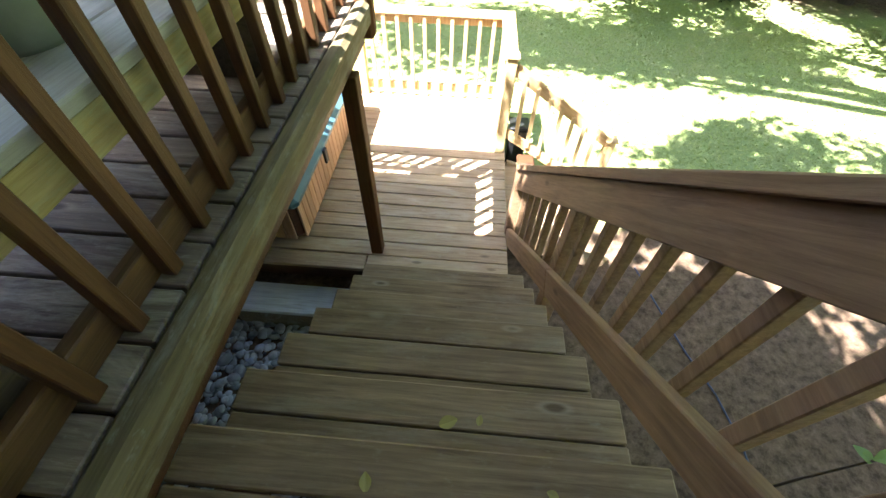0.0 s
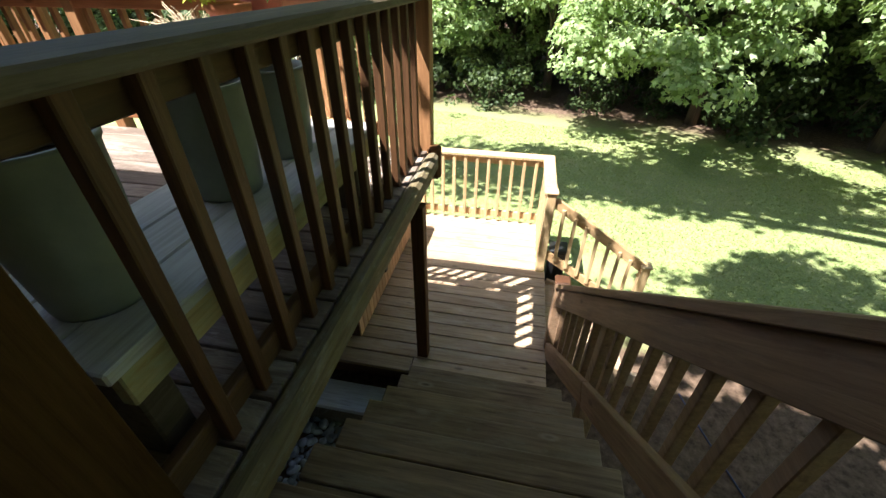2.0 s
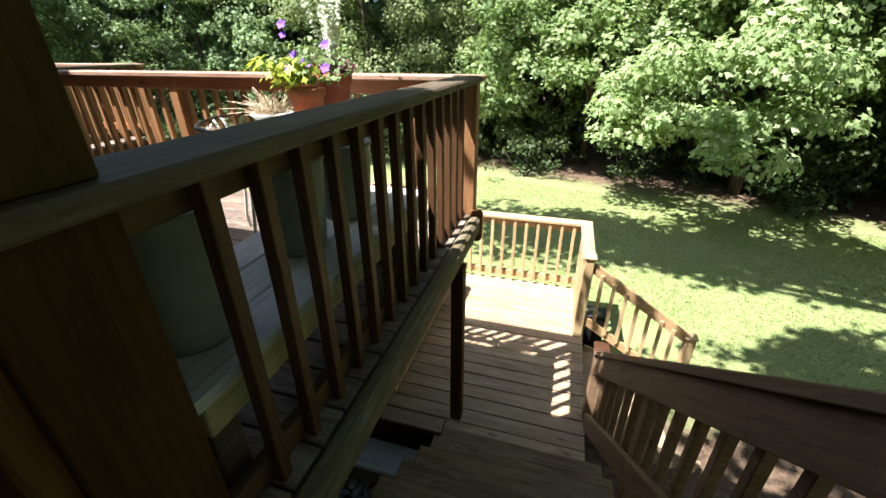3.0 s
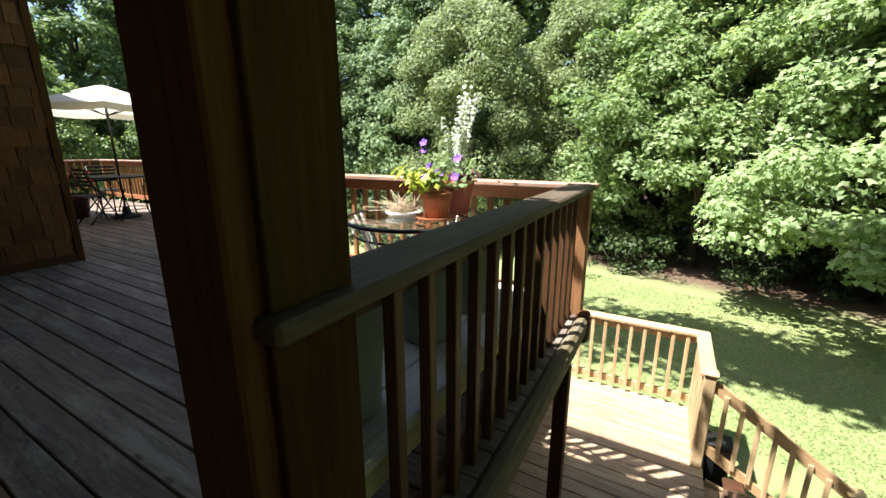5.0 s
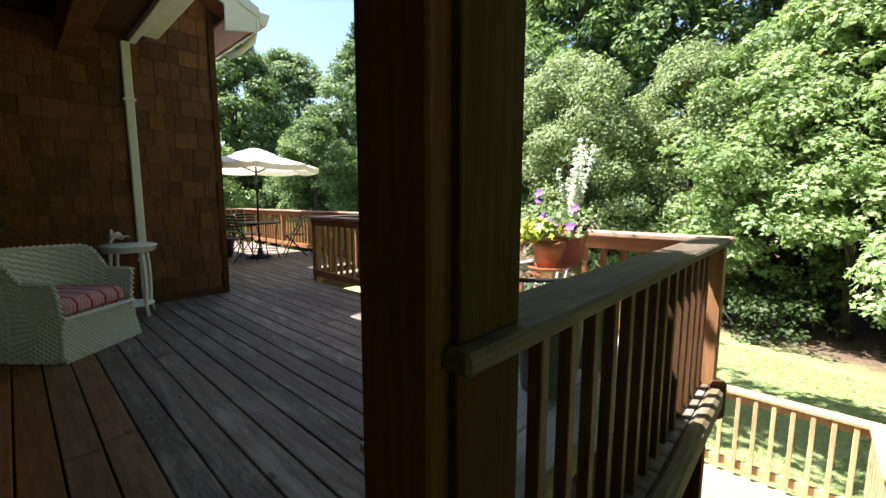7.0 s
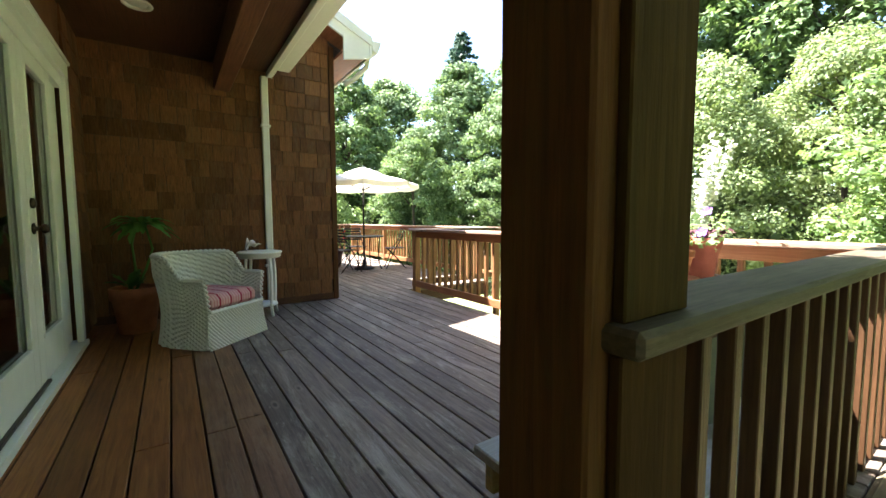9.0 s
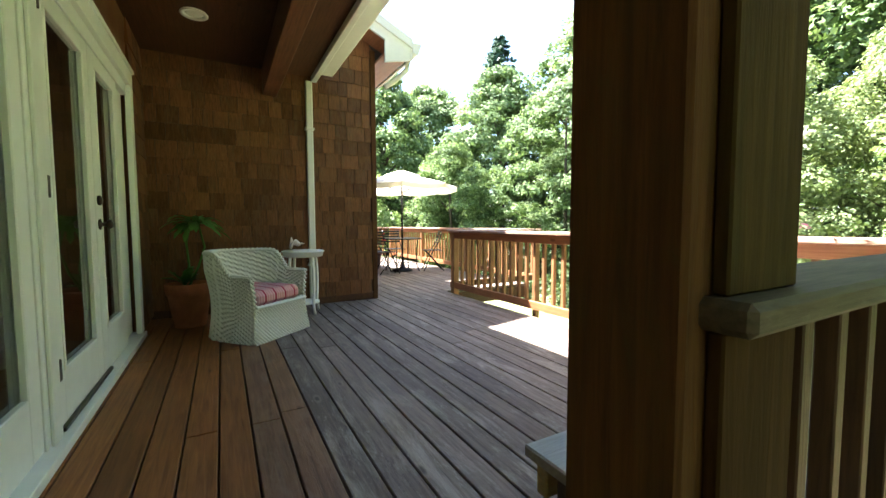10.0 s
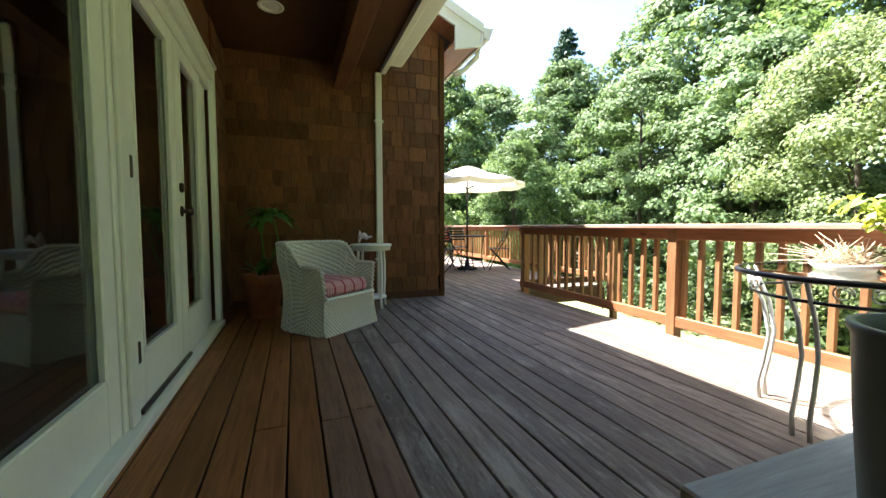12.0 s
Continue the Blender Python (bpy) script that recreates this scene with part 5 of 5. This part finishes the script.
# umbrella table at the far end
UX, UY = -8.50, 2.84
M_CANVAS, nt, b = material("cream_canvas", 0.9, 0, 0.1)
b.inputs["Base Color"].default_value = (0.88, 0.86, 0.78, 1)
tr = nt.nodes.new("ShaderNodeBsdfTranslucent")
tr.inputs[0].default_value = (0.85, 0.78, 0.6, 1)
ms = nt.nodes.new("ShaderNodeMixShader")
ms.inputs[0].default_value = 0.4
nt.links.new(b.outputs[0], ms.inputs[1])
nt.links.new(tr.outputs[0], ms.inputs[2])
nt.links.new(ms.outputs[0], nt.nodes["Material Output"].inputs[0])
bump(nt, b, noise_tex(nt, coords(nt, (1, 1, 1)), 5, 4), 0.2, 0.02)
umbrella = thing("patio_umbrella", (UX, UY, 0), "open cream canvas patio umbrella on a dark pole", "umbrella")
part("pole", tube([(UX, UY, 0.05), (UX, UY, 1.2), (UX, UY, 2.18)], 0.02, 10), M_IRON, umbrella, "dark metal pole")
part("base", moved(lathe([(0, 0), (0.22, 0), (0.22, 0.04), (0.06, 0.07), (0.04, 0.2), (0, 0.2)], 24), pose(UX, UY, 0)), M_IRON, umbrella)
UR, UZ0, UZ1 = 1.22, 1.85, 2.12
rimpts = [(UR * math.cos(radians(22.5 + 45 * k)), UR * math.sin(radians(22.5 + 45 * k))) for k in range(8)]
bm = bmesh.new()
for k in range(8):
    a, b2 = Vector((*rimpts[k], 0)), Vector((*rimpts[(k + 1) % 8], 0))
    n = 6
    prevrow = None
    for i in range(n + 1):
        t = 0.18 + 0.82 * i / n
        row = []
        for j in range(7):
            w = j / 6
            p = (a.lerp(b2, w)) * t
            sag = 0.06 * math.sin(math.pi * w) * t
            row.append(bm.verts.new((UX + p.x, UY + p.y, UZ1 - (UZ1 - UZ0) * t ** 1.15 - sag * 0.6)))
        if prevrow:
            for j in range(6):
                bm.faces.new((prevrow[j], prevrow[j + 1], row[j + 1], row[j])).smooth = True
        prevrow = row
    lo = [bm.verts.new(v.co + Vector((0, 0, -0.10))) for v in prevrow]
    for j in range(6):
        bm.faces.new((prevrow[j], prevrow[j + 1], lo[j + 1], lo[j]))
part("canopy", bm, M_CANVAS, umbrella, "cream canvas canopy")
part("vent_cap", moved(lathe([(0.42, 2.06), (0.36, 2.09), (0.1, 2.18), (0, 2.20)], 8, False), pose(UX, UY, 0.0)), M_CANVAS, umbrella)
for x, y in rimpts:
    part("rib", tube([(UX, UY, UZ1 - 0.02), (UX + x * 0.98, UY + y * 0.98, UZ0 - 0.02)], 0.008, 5), M_IRON, umbrella)
    part("strut", tube([(UX, UY, 1.72), (UX + x * 0.5, UY + y * 0.5, UZ0 + 0.09)], 0.007, 5), M_IRON, umbrella)

bistro = thing("bistro_table", (UX, UY, 0), "round dark metal bistro table under the umbrella", "table")
part("tabletop", moved(lathe([(0.025, 0.70), (0.42, 0.70), (0.43, 0.71), (0.43, 0.725), (0.025, 0.725)], 32, False), pose(UX, UY, 0)), M_IRON, bistro)
for k in range(4):
    a = radians(45 + 90 * k)
    part("leg", tube([(UX + math.cos(a) * r, UY + math.sin(a) * r, z) for r, z in ((0.36, 0.70), (0.33, 0.4), (0.34, 0.15), (0.4, 0.0))], 0.012, 6), M_IRON, bistro)
part("foot_ring", hoop(UX, UY, 0.16, 0.335, 0.008, 24), M_IRON, bistro)


def folding_chair():
    c = thing("folding_chair", (0, 0, 0), "black folding metal chair with slatted seat and back", "chair", "chairs round the umbrella table")
    for s in (-0.2, 0.2):
        part("back_leg", tube([(0.22, s, 0.0), (0.02, s, 0.44), (-0.12, s, 0.66), (-0.18, s, 0.88)], 0.011, 6), M_IRON, c)
        part("front_leg", tube([(-0.22, s * 0.9, 0.0), (0.0, s * 0.9, 0.26), (0.18, s * 0.9, 0.45)], 0.011, 6), M_IRON, c)
    for k in range(7):
        x = -0.17 + 0.06 * k
        part("seat_slat", box(x - 0.024, x + 0.024, -0.2, 0.2, 0.445, 0.457, 0.003), M_IRON, c)
    for k in range(5):
        z = 0.60 + 0.06 * k
        x = -0.085 - 0.27 * (z - 0.6)
        part("back_slat", box(x - 0.006, x + 0.006, -0.2, 0.2, z, z + 0.038, 0.003), M_IRON, c)
    return c


fc = folding_chair()
fc.matrix_basis = pose(-8.25, 2.36, 0, 0, 0, 95)
copy_thing(fc, pose(-8.30, 3.49, 0, 0, 0, -110))
copy_thing(fc, pose(-9.20, 2.91, 0, 0, 0, 0))
redpot = clay_pot("flower_pot", -9.2, 2.38, 0, 0.24, 0.42, "dark pot of red flowers at the far end of the deck", plain("dark_glazed_pot", (0.07, 0.03, 0.04), 0.35, 0, 0.2, 6))
foliage("green_leaves", -9.2, 2.38, 0.42, 0.3, 0.3, 26, 0.06, M_SHRUB, redpot, 31)
for k in range(26):
    flower((-9.2 + rp.uniform(-0.28, 0.28), 2.38 + rp.uniform(-0.28, 0.28), rp.uniform(0.55, 0.85)), rp.uniform(0.04, 0.065), M_REDPETAL, redpot)

# ---- lower deck things ----
M_TEAL = plain("teal_vinyl", (0.055, 0.13, 0.17), 0.45, 0, 0.15, 6, 0.4, 0.1)
M_TUBSIDE = wood("tub_slat", (0.30, 0.15, 0.08), (0.55, 0.36, 0.22), "Z", 0.6, 0.5)
tub = thing("hot_tub", (-2.2, 3.0, LOW), "hot tub with vertical cedar slats and teal cover", "hot tub")
part("shell", box(-3.06, -1.22, 2.03, 3.81, LOW, -1.29, 0.05), M_DARKWOOD, tub)
cov = box(-3.13, -1.15, 1.95, 3.89, -1.30, -1.18, 0.045)
part("cover", cov, M_TEAL, tub, "padded teal vinyl cover")
part("cover_fold", box(-2.15, -2.13, 1.97, 3.87, -1.182, -1.176, 0.002), M_DARKWOOD, tub)
me_a = bpy.data.meshes.new("slat")
bm = box(-0.008, 0.008, -0.040, 0.040, LOW + 0.03, -1.305, 0.004)
bm.to_mesh(me_a)
bm.free()
me_a.materials.append(M_TUBSIDE)
for k in range(20):
    for sx, sy, rz in ((-1.21, 2.09 + 0.0875 * k, 0), (-2.98 + 0.0875 * k, 2.02, 90)):
        o = new("slat", me_a)
        o.parent = tub
        o.matrix_parent_inverse = tub.matrix_world.inverted()
        o.matrix_basis = pose(sx, sy, 0, 0, 0, rz)
part("cover_latch", box(-1.149, -1.125, 2.6, 2.66, -1.36, -1.23, 0.006), M_IRON, tub)

step = thing("plank_step", (-1.2, 1.6, GROUND), "grey weathered plank step below the lower deck", "step", kind="structure")
part("plank", box(-1.75, -0.72, 1.47, 1.73, -1.945, -1.90, 0.006), M_GREY_WOOD, step)
part("riser_board", box(-1.72, -0.74, 1.50, 1.54, GROUND, -1.946, 0.004), M_BEAM, step)
part("riser_board", box(-1.72, -0.74, 1.66, 1.70, GROUND, -1.946, 0.004), M_BEAM, step)

M_STONE = plain("river_stone", (0.30, 0.31, 0.32), 0.7, 0, 0.25, 14, 0.3, 0.2)
nt = M_STONE.node_tree
info = nt.nodes.new("ShaderNodeObjectInfo")
bsdf = nt.nodes["Principled BSDF"]
src = bsdf.inputs["Base Color"].links[0].from_socket
geo = nt.nodes.new("ShaderNodeNewGeometry")
nt.links.new(mix(nt, 1.0, src, ramp(nt, math_node(nt, "FRACT", math_node(nt, "ADD", info.outputs["Random"], geo.outputs["Random Per Island"]), 0), [(0, (0.5, 0.5, 0.52)), (1, (1.35, 1.33, 1.28))]), "MULTIPLY"), bsdf.inputs["Base Color"])


def pebble(seed, r):
    rg = random.Random(seed)
    bm = bmesh.new()
    bmesh.ops.create_icosphere(bm, subdivisions=2, radius=r)
    sx, sy, sz = rg.uniform(0.8, 1.4), rg.uniform(0.7, 1.0), rg.uniform(0.45, 0.7)
    for v in bm.verts:
        n = noise.noise(v.co * 14 + Vector((seed * 3.1, 0, 0))) * 0.18
        v.co = Vector((v.co.x * sx, v.co.y * sy, v.co.z * sz)) * (1 + n)
    for f in bm.faces:
        f.smooth = True
    return bm


bed = thing("gravel_bed", (-1.5, 0.8, GROUND), "bed of smooth grey river stones beside the stairs", "gravel", kind="structure")
PEB = []
for k in range(9):
    bm = pebble(k, 0.05)
    me = bpy.data.meshes.new("stone")
    bm.to_mesh(me)
    bm.free()
    me.materials.append(M_STONE)
    PEB.append(me)
for k in range(290):
    o = new("stone", rp.choice(PEB))
    o.parent = bed
    o.matrix_parent_inverse = bed.matrix_world.inverted()
    x, y = rp.uniform(-1.75, -0.62), rp.uniform(0.25, 1.55)
    o.matrix_basis = pose(x, y, GROUND + rp.uniform(0.015, 0.05), rp.uniform(-25, 25), rp.uniform(-25, 25), rp.uniform(0, 360)) @ Matrix.Scale(rp.uniform(0.45, 0.95), 4)
vs, fs, base = [], [], 0
arrs = []
for me in PEB:
    co = np.empty(len(me.vertices) * 3)
    me.vertices.foreach_get("co", co)
    ix = np.empty(len(me.polygons) * 3, dtype=np.int32)
    me.polygons.foreach_get("vertices", ix)
    arrs.append((co.reshape(-1, 3), ix.reshape(-1, 3)))
for k in range(2600):
    co, ix = arrs[rp.randrange(9)]
    x, y = rp.uniform(-2.6, -0.45), rp.uniform(-0.9, 1.85)
    m = np.array(Euler((rp.uniform(-0.4, 0.4), rp.uniform(-0.4, 0.4), rp.uniform(0, 6.28))).to_matrix()) * rp.uniform(0.3, 0.75)
    vs.append(co @ m.T + np.array([x, y, GROUND + rp.uniform(0.0, 0.025)]))
    fs.append(ix + base)
    base += len(co)
me = cloud_mesh("pebble_layer", np.concatenate(vs), np.concatenate(fs), M_STONE)
me.polygons.foreach_set("use_smooth", [True] * len(me.polygons))
pl = new("pebble_layer", me)
pl.parent = bed
pl.matrix_parent_inverse = bed.matrix_world.inverted()
pl["kind"] = "stuff"

# fallen leaves on the treads
M_FALLEN = leaf_material("fallen_leaf", (0.30, 0.26, 0.08), (0.42, 0.36, 0.14), (0.5, 0.42, 0.2), 0.2)
for x, y, z, s, a in ((0.03, 0.385, N0Z - RISE, 0.030, 20), (0.13, 0.40, N0Z - RISE, 0.016, 80), (-0.17, 0.17, N0Z, 0.022, 100), (0.30, 0.18, N0Z, 0.016, 160)):
    tagged(part("fallen_leaf", moved(leaf_blade((-s, 0, 0.004), (1, 0, 0.1), 2 * s, s * 0.7, -0.1), pose(x, y, z, 0, 0, a)), M_FALLEN), "small dry yellow leaf lying on a stair tread", "leaf", "fallen leaves")

crate = thing("storage_crate", (0.60, 3.72, GROUND), "black plastic crate behind the garden stair railing", "crate")
part("body", box(0.47, 0.66, 3.62, 3.82, GROUND, -1.60, 0.02), M_IRON, crate)
part("lid", box(0.46, 0.67, 3.61, 3.83, -1.60, -1.57, 0.01), M_IRON, crate)

cable = thing("garden_cable", (2.05, 1.2, GROUND), "thin dark blue cable lying on the bare soil", "cable")
part("cable_run", tube([(1.70, 2.4, GROUND + 0.012), (1.84, 1.85, GROUND + 0.012), (1.93, 1.54, GROUND + 0.012), (2.05, 1.23, GROUND + 0.012), (2.11, 0.88, GROUND + 0.012), (2.10, 0.3, GROUND + 0.012)], 0.007, 6), plain("blue_cable", (0.04, 0.05, 0.10), 0.5), cable)

sap = thing("sapling", (1.78, 0.50, GROUND), "slender green sapling growing beside the stairs", "sapling")
part("stem", tube([(1.78, 0.50, GROUND), (1.80, 0.52, -1.4), (1.76, 0.50, -0.62)], 0.010, 6, 0.4), M_BARK, sap)
for k in range(7):
    a = k * 2.4
    part("leaf", leaf_blade((1.77, 0.50, -0.62 - 0.06 * k), (math.cos(a), math.sin(a), 0.4), rp.uniform(0.08, 0.12), 0.028, 0.5), M_MAPLE, sap)
